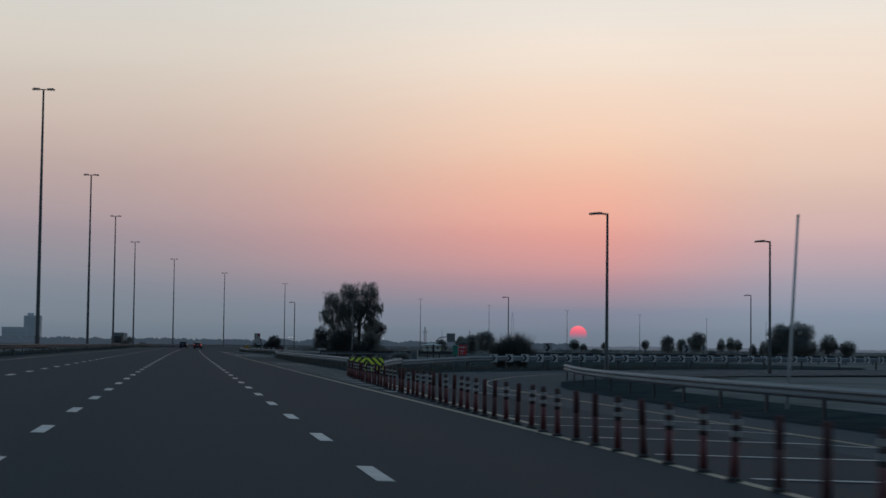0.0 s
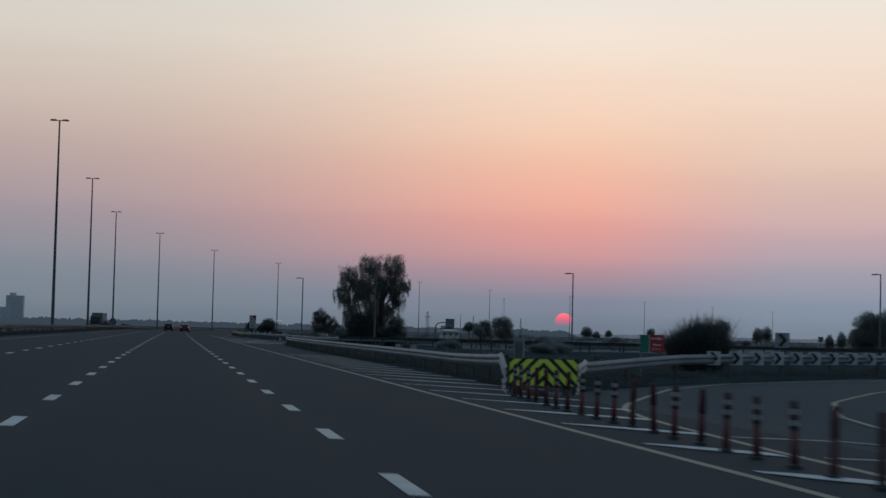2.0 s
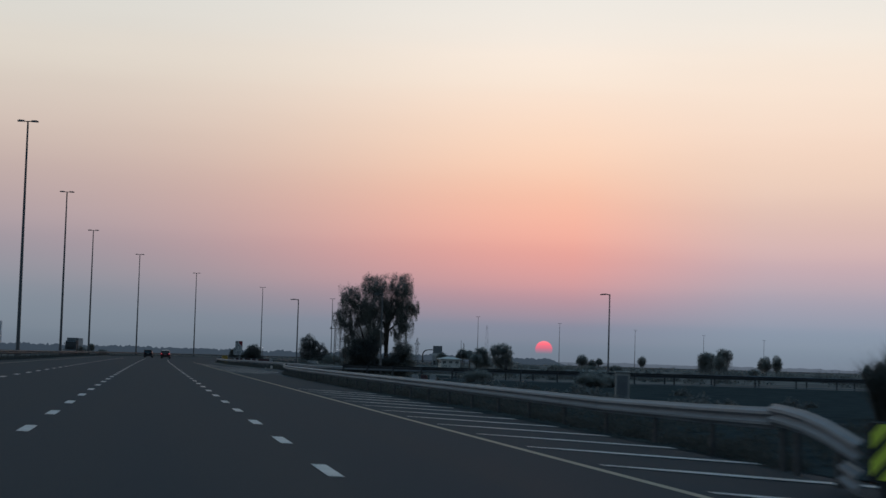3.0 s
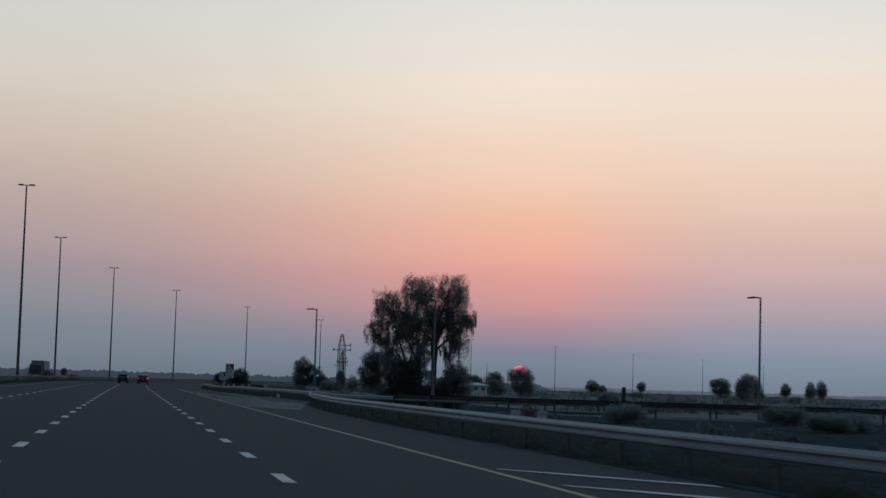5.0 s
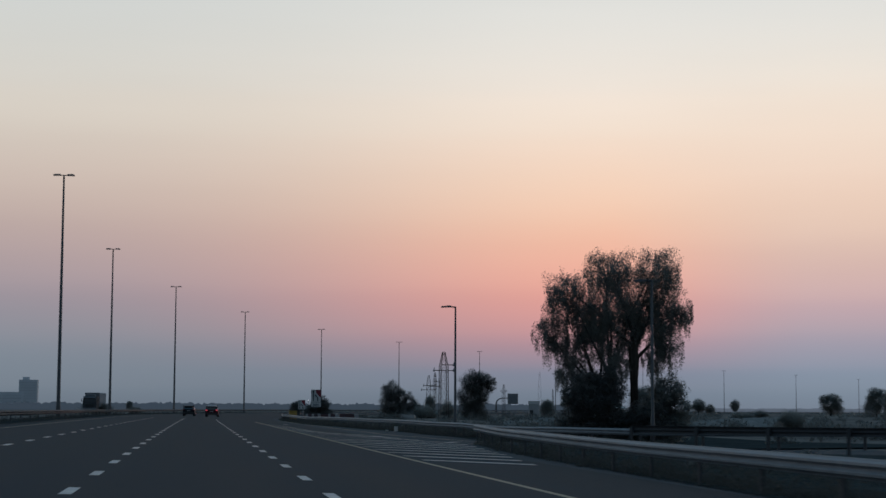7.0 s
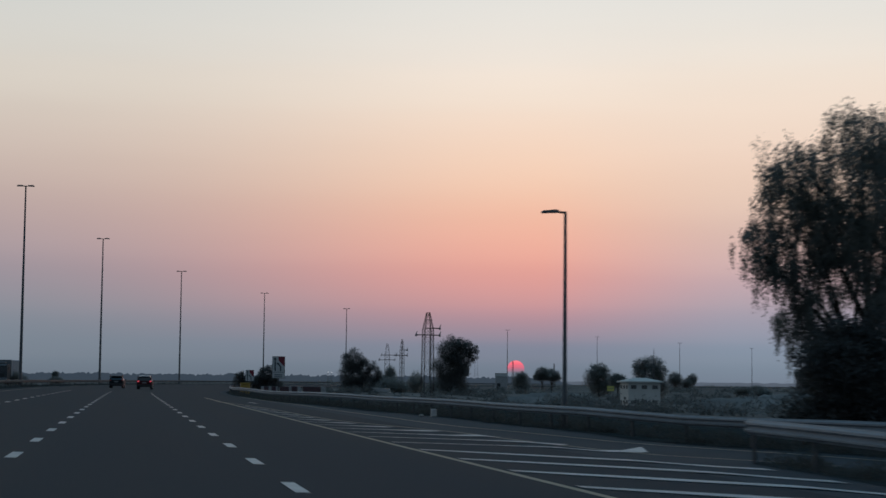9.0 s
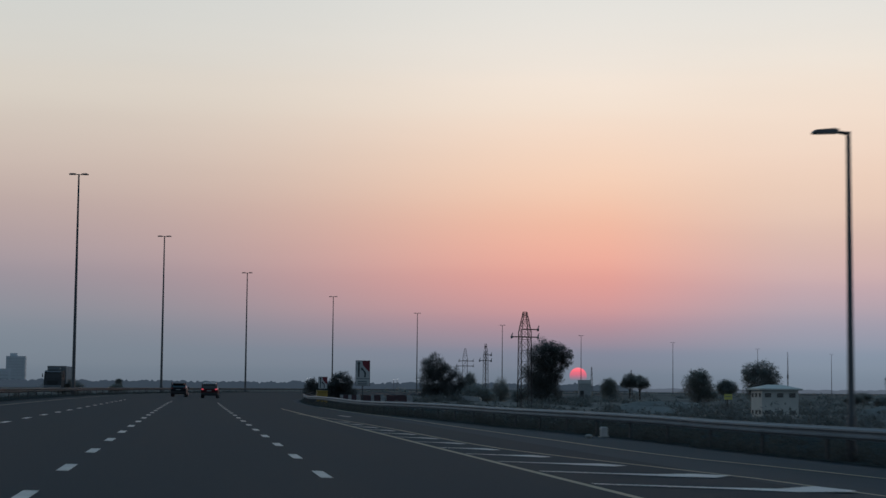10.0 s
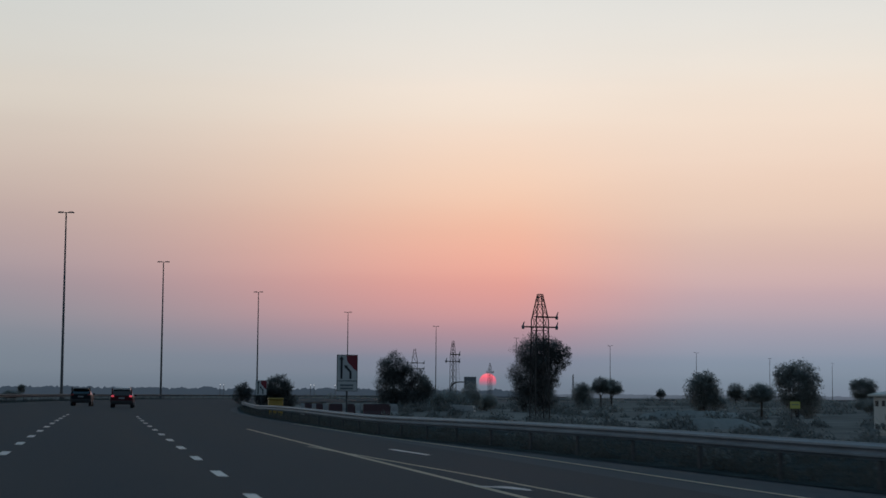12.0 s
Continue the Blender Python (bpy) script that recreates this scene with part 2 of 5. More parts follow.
CAR_GLASS = surface("car_glass", (0.006, 0.007, 0.009), (0.012, 0.013, 0.016), 2, 0.12, 0.0, fine=60, bump=0, spec=0.9)
TYRE = surface("tyre_rubber", (0.012, 0.012, 0.012), (0.025, 0.025, 0.025), 6, 0.85, fine=60)
RIM = surface("wheel_rim", (0.25, 0.25, 0.26), (0.36, 0.36, 0.37), 5, 0.35, 0.8, fine=60)
TAIL = glowing("tail_lamp", (1.0, 0.10, 0.14, 1), 0.5)
TAIL_OFF = surface("tail_lamp_unlit", (0.16, 0.01, 0.012), (0.24, 0.02, 0.02), 3, 0.3, fine=30)
FAR_LAMP = glowing("far_lamp", (0.95, 0.97, 1.0, 1), 0.75)
# woods and dunes glow faintly: the haze is put into their colour
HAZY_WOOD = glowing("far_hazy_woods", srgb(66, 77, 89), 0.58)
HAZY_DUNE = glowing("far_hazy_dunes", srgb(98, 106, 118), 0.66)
YELLOW_BOX = surface("yellow_plastic", (0.30, 0.19, 0.04), (0.42, 0.27, 0.06), 2, 0.5, fine=30)
BARRIER_WHITE = surface("barrier_dirty_white", (0.26, 0.26, 0.26), (0.40, 0.40, 0.40), 3, 0.6, fine=30)
BARRIER_RED = surface("barrier_red", (0.050, 0.024, 0.029), (0.082, 0.036, 0.042), 2, 0.5, fine=30)
TRUCK_WHITE = surface("truck_dull_white", (0.20, 0.22, 0.245), (0.29, 0.315, 0.345), 1, 0.88, fine=20, spec=0.05)
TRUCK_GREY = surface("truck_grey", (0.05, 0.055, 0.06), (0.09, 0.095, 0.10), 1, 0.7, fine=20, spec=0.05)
# tower wall and window bands paled alike, haze put into their colour
HAZE_WALL = surface("far_wall", (0.52, 0.535, 0.555), (0.60, 0.615, 0.635), 0.1, 0.9, fine=1)
FAR_BAND = surface("far_window_band", (0.47, 0.485, 0.50), (0.53, 0.545, 0.56), 0.1, 0.8, fine=1)


# ---------------------------------------------------------------- mesh helpers
def mesh_from(name, verts, faces, mats, idx=None, smooth=False):
    me = bpy.data.meshes.new(name)
    me.from_pydata([tuple(map(float, v)) for v in verts], [], faces)
    for m in (mats if isinstance(mats, (list, tuple)) else [mats]):
        me.materials.append(m)
    if idx is not None:
        me.polygons.foreach_set("material_index", np.array(idx, dtype=np.int32))
    if smooth:
        me.polygons.foreach_set("use_smooth", np.ones(len(me.polygons), dtype=bool))
    me.update()
    return me


def part(name, bm, material, parent, label="", smooth=False):
    me = bpy.data.meshes.new(name)
    bmesh.ops.recalc_face_normals(bm, faces=bm.faces)
    bm.to_mesh(me)
    bm.free()
    me.materials.append(material)
    if smooth:
        me.polygons.foreach_set("use_smooth", np.ones(len(me.polygons), dtype=bool))
    ob = new(name, me)
    if parent is not None:
        ob.parent = parent
    if label:
        ob["label"] = label
    return ob


def share(name, me, parent, m=None):
    ob = new(name, me)
    ob.parent = parent
    if m is not None:
        ob.matrix_basis = m
    return ob


def empty(name, m, label, category, group="", kind=""):
    ob = new(name)
    ob.empty_display_size = 0.2
    ob.matrix_basis = m
    return tagged(ob, label, category, group, kind)


def box(sx, sy, sz, x=0, y=0, z=0, bevel=0.0, bm=None, rot=None):
    """A box of that size whose middle is at x, y and whose base is at z."""
    bm = bm or bmesh.new()
    made = bmesh.ops.create_cube(bm, size=1.0)["verts"]
    bmesh.ops.scale(bm, vec=(sx, sy, sz), verts=made)
    if rot is not None:
        bmesh.ops.rotate(bm, cent=(0, 0, 0), matrix=rot, verts=made)
    bmesh.ops.translate(bm, vec=(x, y, z + sz / 2), verts=made)
    if bevel:
        edges = list({e for v in made for e in v.link_edges})
        bmesh.ops.bevel(bm, geom=edges, offset=bevel, segments=1, affect="EDGES")
    return bm


def tube(bm, pts, radii, sides=8):
    """A round bar through the points."""
    rings = []
    pts = [Vector(p) for p in pts]
    for k, p in enumerate(pts):
        d = (pts[min(k + 1, len(pts) - 1)] - pts[max(k - 1, 0)]).normalized()
        a = d.orthogonal().normalized()
        b = d.cross(a)
        rings.append([bm.verts.new(p + (a * math.cos(2 * math.pi * i / sides) + b * math.sin(2 * math.pi * i / sides)) * radii[k]) for i in range(sides)])
    for r0, r1 in zip(rings, rings[1:]):
        # keep the rings from twisting against each other
        off = min(range(sides), key=lambda o: sum((r0[i].co - r1[(i + o) % sides].co).length for i in (0, sides // 3)))
        for i in range(sides):
            j = (i + 1) % sides
            bm.faces.new((r0[i], r0[j], r1[(j + off) % sides], r1[(i + off) % sides]))
    bm.faces.new(rings[0][::-1])
    bm.faces.new(rings[-1])
    return bm


def prism(outline, depth, bm=None, y=0.0):
    """A plate: the outline in x and z, drawn out along y from y - depth to y."""
    bm = bm or bmesh.new()
    a = [bm.verts.new((x, y - depth, z)) for x, z in outline]
    b = [bm.verts.new((x, y, z)) for x, z in outline]
    bm.faces.new(a)
    bm.faces.new(b[::-1])
    n = len(a)
    for i in range(n):
        bm.faces.new((a[i], b[i], b[(i + 1) % n], a[(i + 1) % n]))
    return bm


# ---------------------------------------------------------------- the lie of the land
CROSSFALL = 0.0256


def centreline():
    """The middle of the lane that the car keeps to: nearly straight, then a long bend to the right."""
    pts, x, y, th = [], 0.0, -150.0, -150 * 2.2e-5
    x = 0.5 * 2.2e-5 * 150 ** 2
    for s in range(-150, 1450):
        pts.append((x, y, th))
        k = 2.2e-5
        if s > 320:
            k += min(1.0, (s - 320) / 60) * 0.00113
        if s > 700:
            k -= min(1.0, (s - 700) / 200) * 0.00015
        th += k
        x += math.sin(th)
        y += math.cos(th)
    return np.array(pts)


LINE = centreline()


def on_road(s, off):
    """The place that lies off metres to the right of the lane's middle, s metres along."""
    i = min(max(s + 150, 0.0), len(LINE) - 1.001)
    a = LINE[int(i)] + (LINE[int(i) + 1] - LINE[int(i)]) * (i - int(i))
    return a[0] + off * math.cos(a[2]), a[1] - off * math.sin(a[2]), a[2]


# spot heights right of the road
SPOTS = np.array([(14, 0, -.36), (14, 60, -.36), (20, 100, -.12), (34, 108, -.1), (60, 122, -.1), (13, 150, -.33), (13, 222, -.34), (20, 225, -.5),
                  (30, 206, -.35), (52, 196, -.2), (100, 190, -.2), (25, 241, -.6), (16, 251, -.42), (15, 270, -.38), (14, 300, -.36), (14, 352, -.4), (36, 386, -1.0), (52, 358, -1.0), (51, 330, -1.1),
                  (58, 390, -1.2), (48, 433, -1.2), (44, 297, -.7), (100, 300, -.5), (37, 460, -1.1), (140, 430, -.4), (90, 545, -.9), (160, 560, -.3), (32.2, 399, -.04)], dtype=float)


def land(x, y):
    """Height of the ground."""
    j = int(np.argmin(np.abs(LINE[:, 1] - y))) if y < 1100 else len(LINE) - 1
    off = (x - LINE[j][0]) * math.cos(LINE[j][2])
    plane = -CROSSFALL * min(max(off, -13.0), 11.0)
    if off < 9.5:
        return plane if off > -13 else max(plane + 0.02 * (off + 13), 0.0)
    d2 = (SPOTS[:, 0] - x) ** 2 + (SPOTS[:, 1] - y) ** 2 + 4.0
    w = 1 / d2 ** 1.5
    h = float((w * SPOTS[:, 2]).sum() + 3e-8 * -0.3) / float(w.sum() + 3e-8)
    t = min(1.0, (off - 9.5) / 2.5)
    return plane * (1 - t) + h * t


def ribbon(name, left, right, material, lift, parent=None, step=4.0, label="", kind="structure", category="road", cross=4):
    """A paved sheet between two lines, lying on the land."""
    def resample(line, n):
        p = np.array(line, float)
        d = np.concatenate([[0], np.cumsum(np.hypot(*np.diff(p, axis=0).T))])
        q = np.linspace(0, d[-1], n)
        return np.stack([np.interp(q, d, p[:, 0]), np.interp(q, d, p[:, 1])], 1)
    length = max(np.hypot(*np.diff(np.array(left, float), axis=0).T).sum(), 1)
    n = max(2, int(length / step))
    a, b = resample(left, n), resample(right, n)
    verts, faces = [], []
    for i in range(n):
        for k in range(cross + 1):
            p = a[i] + (b[i] - a[i]) * k / cross
            verts.append((p[0], p[1], land(p[0], p[1]) + lift))
    for i in range(n - 1):
        for k in range(cross):
            v = i * (cross + 1) + k
            faces.append((v, v + 1, v + cross + 2, v + cross + 1))
    ob = new(name, mesh_from(name, verts, faces, material))
    if parent is None:
        tagged(ob, label, category, kind=kind)
    else:
        ob.parent = parent
    return ob


EXIT_LEFT = [(5.2, -140), (5.2, 0), (5.2, 58), (7.0, 74), (9.6, 84.5), (13.4, 90), (17.1, 93.7), (23.9, 100), (40, 112.5), (70, 126.5), (120, 139), (240, 158), (420, 176)]
EXIT_RIGHT = [(13.3, -140), (13.2, 0), (13.3, 45), (14.6, 64), (17.0, 75), (19, 78), (24, 82), (32, 87), (46, 94.5), (75, 105.5), (122, 118), (241, 145), (421, 165)]
MERGE_LEFT = [(420, 178), (240, 180), (100, 185), (75, 187), (52, 190.5), (35, 197), (24, 205), (17, 214), (13.2, 222), (9.0, 226), (8.6, 236), (7.6, 250), (7.2, 300), (7.6, 330), (8.3, 360), (10.6, 400), (13.7, 440), (17.6, 475)]
MERGE_RIGHT = [(420, 184.4), (240, 186.4), (100, 191.4), (75, 193.9), (55, 198.4), (40, 204.9), (30, 211.8), (23.4, 218.5), (20.0, 225), (18.5, 240), (15.6, 270), (12.5, 310), (11.4, 330), (11.4, 360), (13.2, 400), (16.4, 440), (20.1, 475)]


def slip_axis():
    """Points along the middle of both slip roads."""
    out = []
    for left, right in ((EXIT_LEFT, EXIT_RIGHT), (MERGE_LEFT, MERGE_RIGHT)):
        for k0 in range(min(len(left), len(right)) - 1):
            a0, a1, b0, b1 = Vector(left[k0]), Vector(left[k0 + 1]), Vector(right[k0]), Vector(right[k0 + 1])
            for k in range(12):
                out.append(((a0.lerp(a1, k / 12) + b0.lerp(b1, k / 12)) / 2)[:])
    return np.array(out)


def build_ground():
    xs = np.concatenate([[-4500, -2500, -1200, -500, -200, -80, -40, -24, -14], np.arange(-12, 40, 2.0), np.arange(40, 110, 5.0), np.arange(110, 260, 15.0), [300, 400, 600, 1000, 1800, 3000, 4700]])
    ys = np.concatenate([[-4500, -1500, -400, -160, -60], np.arange(-20, 480, 5.0), np.arange(480, 760, 20.0), [800, 900, 1000, 1200, 1600, 2200, 3000, 4700]])
    verts, faces = [], []
    axis = slip_axis()
    for y in ys:
        for x in xs:
            far = math.hypot(x, y - 150)
            h = land(x, y) if far < 900 else -0.3
            bumps = noise.noise(Vector((x * 0.05, y * 0.05, 3))) * 0.25 + noise.noise(Vector((x * 0.2, y * 0.2, 7))) * 0.08
            edge = min(1.0, max(0.0, (x - 26) / 30)) if x > 0 else min(1.0, max(0.0, (-x - 20) / 20))
            if x > 60 and y > 380:
                bumps += 0.5 * max(0, noise.noise(Vector((x * 0.02, y * 0.012, 11))))
            near = float(np.min(np.hypot(axis[:, 0] - x, axis[:, 1] - y))) if 0 < x < 500 and -160 < y < 400 else 99.0
            calm = min(1.0, max(0.0, (near - 9.0) / 10.0))
            verts.append((x, y, h - 0.06 - 0.10 * (1 - calm) * edge + bumps * edge * calm))
    nx = len(xs)
    for j in range(len(ys) - 1):
        for i in range(nx - 1):
            v = j * nx + i
            faces.append((v, v + 1, v + nx + 1, v + nx))
    tagged(new("ground", mesh_from("ground", verts, faces, SAND, smooth=True)), "wide sandy desert ground with low dunes", "ground", kind="structure")


build_ground()

road = None


def build_road():
    """The main carriageway: one sheet with its crossfall."""
    offs = [-10.9, -9.3, -5.45, -1.8, 1.85, 5.6, 9.1]
    ss = [float(s) for s in list(range(-150, 420, 4)) + list(range(420, 1300, 8))]
    verts, faces = [], []
    for s in ss:
        for o in offs:
            x, y, th = on_road(s, o)
            verts.append((x, y, -CROSSFALL * o))
    n = len(offs)
    for j in range(len(ss) - 1):
        for i in range(n - 1):
            v = j * n + i
            faces.append((v, v + 1, v + n + 1, v + n))
    ob = new("road", mesh_from("road", verts, faces, ASPHALT))
    return tagged(ob, "wide dark asphalt motorway carriageway with painted lanes", "road", kind="structure")


road = build_road()
ribbon("exit_road", EXIT_LEFT, EXIT_RIGHT, RAMP_ASPHALT, -0.008, label="grey asphalt exit slip road bending to the right", cross=14, step=2.0)
ribbon("merge_road", MERGE_LEFT, MERGE_RIGHT, RAMP_ASPHALT, -0.012, label="grey asphalt slip road joining the motorway", cross=14, step=2.0)
# the traffic island between the two slip roads
ribbon("island", [(9.0, 84), (9.15, 115), (9.2, 150), (9.4, 168), (10.15, 188), (11.3, 206), (12.7, 223.5)], [(10.4, 84), (26, 102), (52, 122), (60, 180), (28, 201), (17, 213), (13.5, 223.5)], VERGE, 0.012,
       label="dark soil traffic island with scrub between slip roads", category="traffic island", cross=16)
ribbon("shoulder", [(8.9, 160), (8.95, 190), (9.0, 210), (9.0, 228)], [(9.8, 160), (10.9, 190), (12.0, 208), (13.6, 228)], RAMP_ASPHALT, -0.004, label="paved shoulder in front of the island rail", cross=3)


ribbon("verge", [(12.9, -120), (12.9, 40), (14.4, 64), (17.0, 75.5), (22, 80)], [(17, -120), (17, 40), (18, 62), (22, 72), (27, 80)], VERGE, 0.006, label="dark soil verge beside the exit", category="verge", cross=3)
ribbon("verge", [(20.0, 475), (16.3, 440), (13.1, 400), (11.3, 360), (11.3, 330), (12.2, 311), (14.75, 271), (15.9, 243), (18.7, 227.5), (23.2, 219.4)],
       [(28, 475), (26, 440), (24, 400), (24, 360), (26, 330), (28, 311), (31, 271), (34, 243), (36, 232), (38, 224)], VERGE, 0.006, label="dark soil verge behind the guard rail", category="verge", cross=3)
ribbon("verge", [on_road(s, -14.5)[:2] for s in range(-60, 700, 10)], [on_road(s, -10.8)[:2] for s in range(-60, 700, 10)], VERGE, 0.02, label="dark planted soil of the median", category="verge", cross=3)



# ---------------------------------------------------------------- road markings
def strip_mesh(name, pts, width, material, lift=0.005):
    """A painted line along the points (x, y, height)."""
    verts, faces = [], []
    p = [Vector(q) for q in pts]
    for k, q in enumerate(p):
        d = p[min(k + 1, len(p) - 1)] - p[max(k - 1, 0)]
        side = Vector((d.y, -d.x, 0)).normalized() * width / 2
        verts += [q - side + Vector((0, 0, lift)), q + side + Vector((0, 0, lift + 0.0005))]
    for k in range(len(p) - 1):
        faces.append((2 * k, 2 * k + 1, 2 * k + 3, 2 * k + 2))
    return mesh_from(name, verts, faces, material)


def road_strip(name, s0, s1, off, width, material, parent, step=6.0):
    n = max(2, int((s1 - s0) / step) + 1)
    pts = []
    for s in np.linspace(s0, s1, n):
        x, y, _ = on_road(s, off)
        pts.append((x, y, -CROSSFALL * off))
    ob = new(name, strip_mesh(name, pts, width, material))
    ob.parent = parent
    return ob


def land_strip(name, line, width, material, parent, lift=0.006, step=3.0):
    p = np.array(line, float)
    d = np.concatenate([[0], np.cumsum(np.hypot(*np.diff(p, axis=0).T))])
    q = np.linspace(0, d[-1], max(2, int(d[-1] / step) + 1))
    pts = [(x, y, land(x, y)) for x, y in zip(np.interp(q, d, p[:, 0]), np.interp(q, d, p[:, 1]))]
    ob = new(name, strip_mesh(name, pts, width, material, lift))
    ob.parent = parent
    return ob


def gore_bar(left, right, y0, slant, w0, w1, lift=0.014):
    """A white bar of the hatching, narrow by the edge line and broader beyond."""
    n = 14
    verts, faces = [], []
    for i in range(n + 1):
        x = left + (right - left) * i / n
        y = y0 - slant * (x - left)
        w = w0 + (w1 - w0) * min(1.0, i / 5)
        for s in (-1, 1):
            verts.append((x, y + s * w, land(x, y + s * w) + lift))
    for i in range(n):
        faces.append((2 * i, 2 * i + 2, 2 * i + 3, 2 * i + 1))
    ob = new("gore_bar", mesh_from("gore_bar", verts, faces, WORN_WHITE))
    ob.parent = road


def nose_bar(y0, tip, rise, sag):
    """A bar of the joining nose: thin, sagging towards the traffic, then a broad wedge bent up to the slip road."""
    w = tip - 6.35
    spine = [(6.35, y0, 0.10), (6.35 + 0.4 * w, y0 - 0.62 * sag, 0.17), (6.35 + 0.62 * w, y0 - sag, 0.40), (6.35 + 0.84 * w, y0 - sag + (sag + rise) * 0.45, 0.46 + 0.06 * w), (tip, y0 + rise, 0.04)]
    p = np.array(spine)
    q = np.linspace(0, 4, 21)
    fine = np.stack([np.interp(q, range(5), p[:, k]) for k in range(3)], 1)
    verts = [(x, y + s * w, land(x, y + s * w) + 0.014) for x, y, w in fine for s in (-1, 1)]
    faces = [(2 * i, 2 * i + 2, 2 * i + 3, 2 * i + 1) for i in range(20)]
    ob = new("gore_bar", mesh_from("gore_bar", verts, faces, WORN_WHITE))
    ob.parent = road


def build_markings():
    dash_me = mesh_from("lane_dash", [(-0.085, -0.95, 0), (0.085, -0.95, 0), (0.085, 0.95, 0), (-0.085, 0.95, 0),
                                      (-0.085, -0.95, -0.004), (0.085, -0.95, -0.004), (0.085, 0.95, -0.004), (-0.085, 0.95, -0.004)],
                        [(0, 1, 2, 3), (0, 4, 5, 1), (1, 5, 6, 2), (2, 6, 7, 3), (3, 7, 4, 0)], WHITE_PAINT)
    for off in (-5.42, -1.8, 1.85):
        for k in range(-4, 92):
            s = 16.4 + 6.501 * k
            # farther dashes left out, where haze would hide them
            if s > 352:
                break
            x, y, th = on_road(s, off)
            share("lane_dash", dash_me, road, Matrix.Translation((x, y, -CROSSFALL * off + 0.007)) @ Euler((0, math.atan(CROSSFALL), -th)).to_matrix().to_4x4())
    road_strip("edge_line", -140, 322, 5.58, 0.13, YELLOW_PAINT, road)
    road_strip("edge_line", -140, 500, -9.25, 0.13, YELLOW_PAINT, road)
    # the nose of the exit: a yellow line round the gore and slanting white bars
    land_strip("gore_line", [(6.1, 29), (6.26, 35), (6.4, 40.5), (6.55, 44), (6.78, 48.5), (7.0, 52.8), (7.23, 56.7), (7.45, 61.7), (8.1, 70), (9.0, 75), (10.6, 79.5), (13.0, 85), (16.5, 90.3), (22, 95.8), (30, 102)], 0.13, YELLOW_PAINT, road)
    land_strip("edge_line", [(10.6, 16), (11.0, 35.5), (11.24, 42.3), (11.4, 51), (11.66, 57.7), (11.95, 66), (12.8, 71.5), (13.6, 75.2), (15.6, 80), (20, 87), (30, 95), (44, 102)], 0.13, YELLOW_PAINT, road)
    # thin bars right across the exit lane, in two groups
    for y0 in (16.9, 20.9, 24.9, 28.9, 32.9, 57.0, 60.9, 64.9):
        gore_bar(np.interp(y0, [16, 29, 33, 57, 65], [5.8, 6.15, 6.35, 7.5, 7.9]), np.interp(y0, [16, 33, 57, 65], [10.4, 10.8, 11.5, 11.8]), y0, 0.0, 0.06, 0.08)
    # slanting bars between the edge line and the line round the gore
    for k in range(20):
        y0 = float(np.interp(k, [0, 3, 9, 19], [49.94, 62.39, 89.31, 132.36]))
        left = 5.75 + 0.0022 * y0
        right = np.interp(y0, [49, 54, 58, 62, 72, 76, 84, 140], [6.6, 6.85, 7.0, 7.2, 8.1, 8.9, 9.05, 8.95])
        gore_bar(left, right, y0, np.interp(y0, [50, 62, 90, 132], [1.1, 0.9, 0.7, 0.84]), 0.10, 0.34 if y0 < 75 else 0.26)
    land_strip("arrow_mark", [(9.0, 52.8), (9.6, 53.1), (10.35, 53.5)], 0.26, WORN_WHITE, road)
    land_strip("arrow_mark", [(9.0, 52.6), (9.5, 51.9), (10.2, 51.2)], 0.16, WORN_WHITE, road, 0.009)
    # the nose where the slip road joins
    land_strip("gore_line", [(14.2, 222.5), (12.4, 228.5), (10.4, 238), (8.9, 246), (8.0, 251), (7.72, 257), (7.66, 268), (7.5, 277), (7.2, 285), (6.3, 300)], 0.10, YELLOW_PAINT, road)
    land_strip("edge_line", [(18.6, 222.5), (15.8, 235), (13.7, 246), (12.7, 253), (12.1, 262), (11.8, 270), (11.5, 300), (11.0, 320), (10.6, 340)], 0.12, YELLOW_PAINT, road)
    for k in range(-2, 7):
        y0 = 200.9 + 4.0 * k
        gore_bar(6.25, np.interp(y0, [192.9, 196.9, 200.9, 204.9, 208.9, 216.9, 224.9], [8.9, 9.25, 9.7, 10.2, 10.6, 11.45, 12.05]), y0, 0.70, 0.22, 0.38, 0.014)
    for k in range(14):
        # farther on the bars broaden and bend up to the line of the slip road
        y0 = float(np.interp(k, [0, 1, 6, 13], [229.1, 232.9, 251.5, 280.6]))
        tip = np.interp(y0, [228, 232, 236, 239.7, 243.5, 247, 251, 256, 264, 272, 281], [14.7, 12.6, 11.1, 9.9, 8.86, 8.2, 7.7, 7.56, 7.45, 7.25, 7.05])
        rise = np.interp(y0, [228, 232, 236, 240, 244, 250, 256], [7.2, 3.4, 1.6, 0.4, -0.2, -0.4, -0.7])
        nose_bar(y0, tip, rise, np.interp(y0, [228, 232, 236, 240], [0.3, 0.5, 0.4, 0.25]))
    land_strip("arrow_mark", [(8.6, 295.4), (8.4, 299.4)], 0.16, WORN_WHITE, road)


build_markings()


# ---------------------------------------------------------------- guard rails
BEAM = [(0.0, 0.0), (0.02, 0.03), (0.075, 0.06), (0.08, 0.10), (0.02, 0.145), (0.02, 0.165), (0.08, 0.21), (0.075, 0.25), (0.02, 0.28), (0.0, 0.31)]


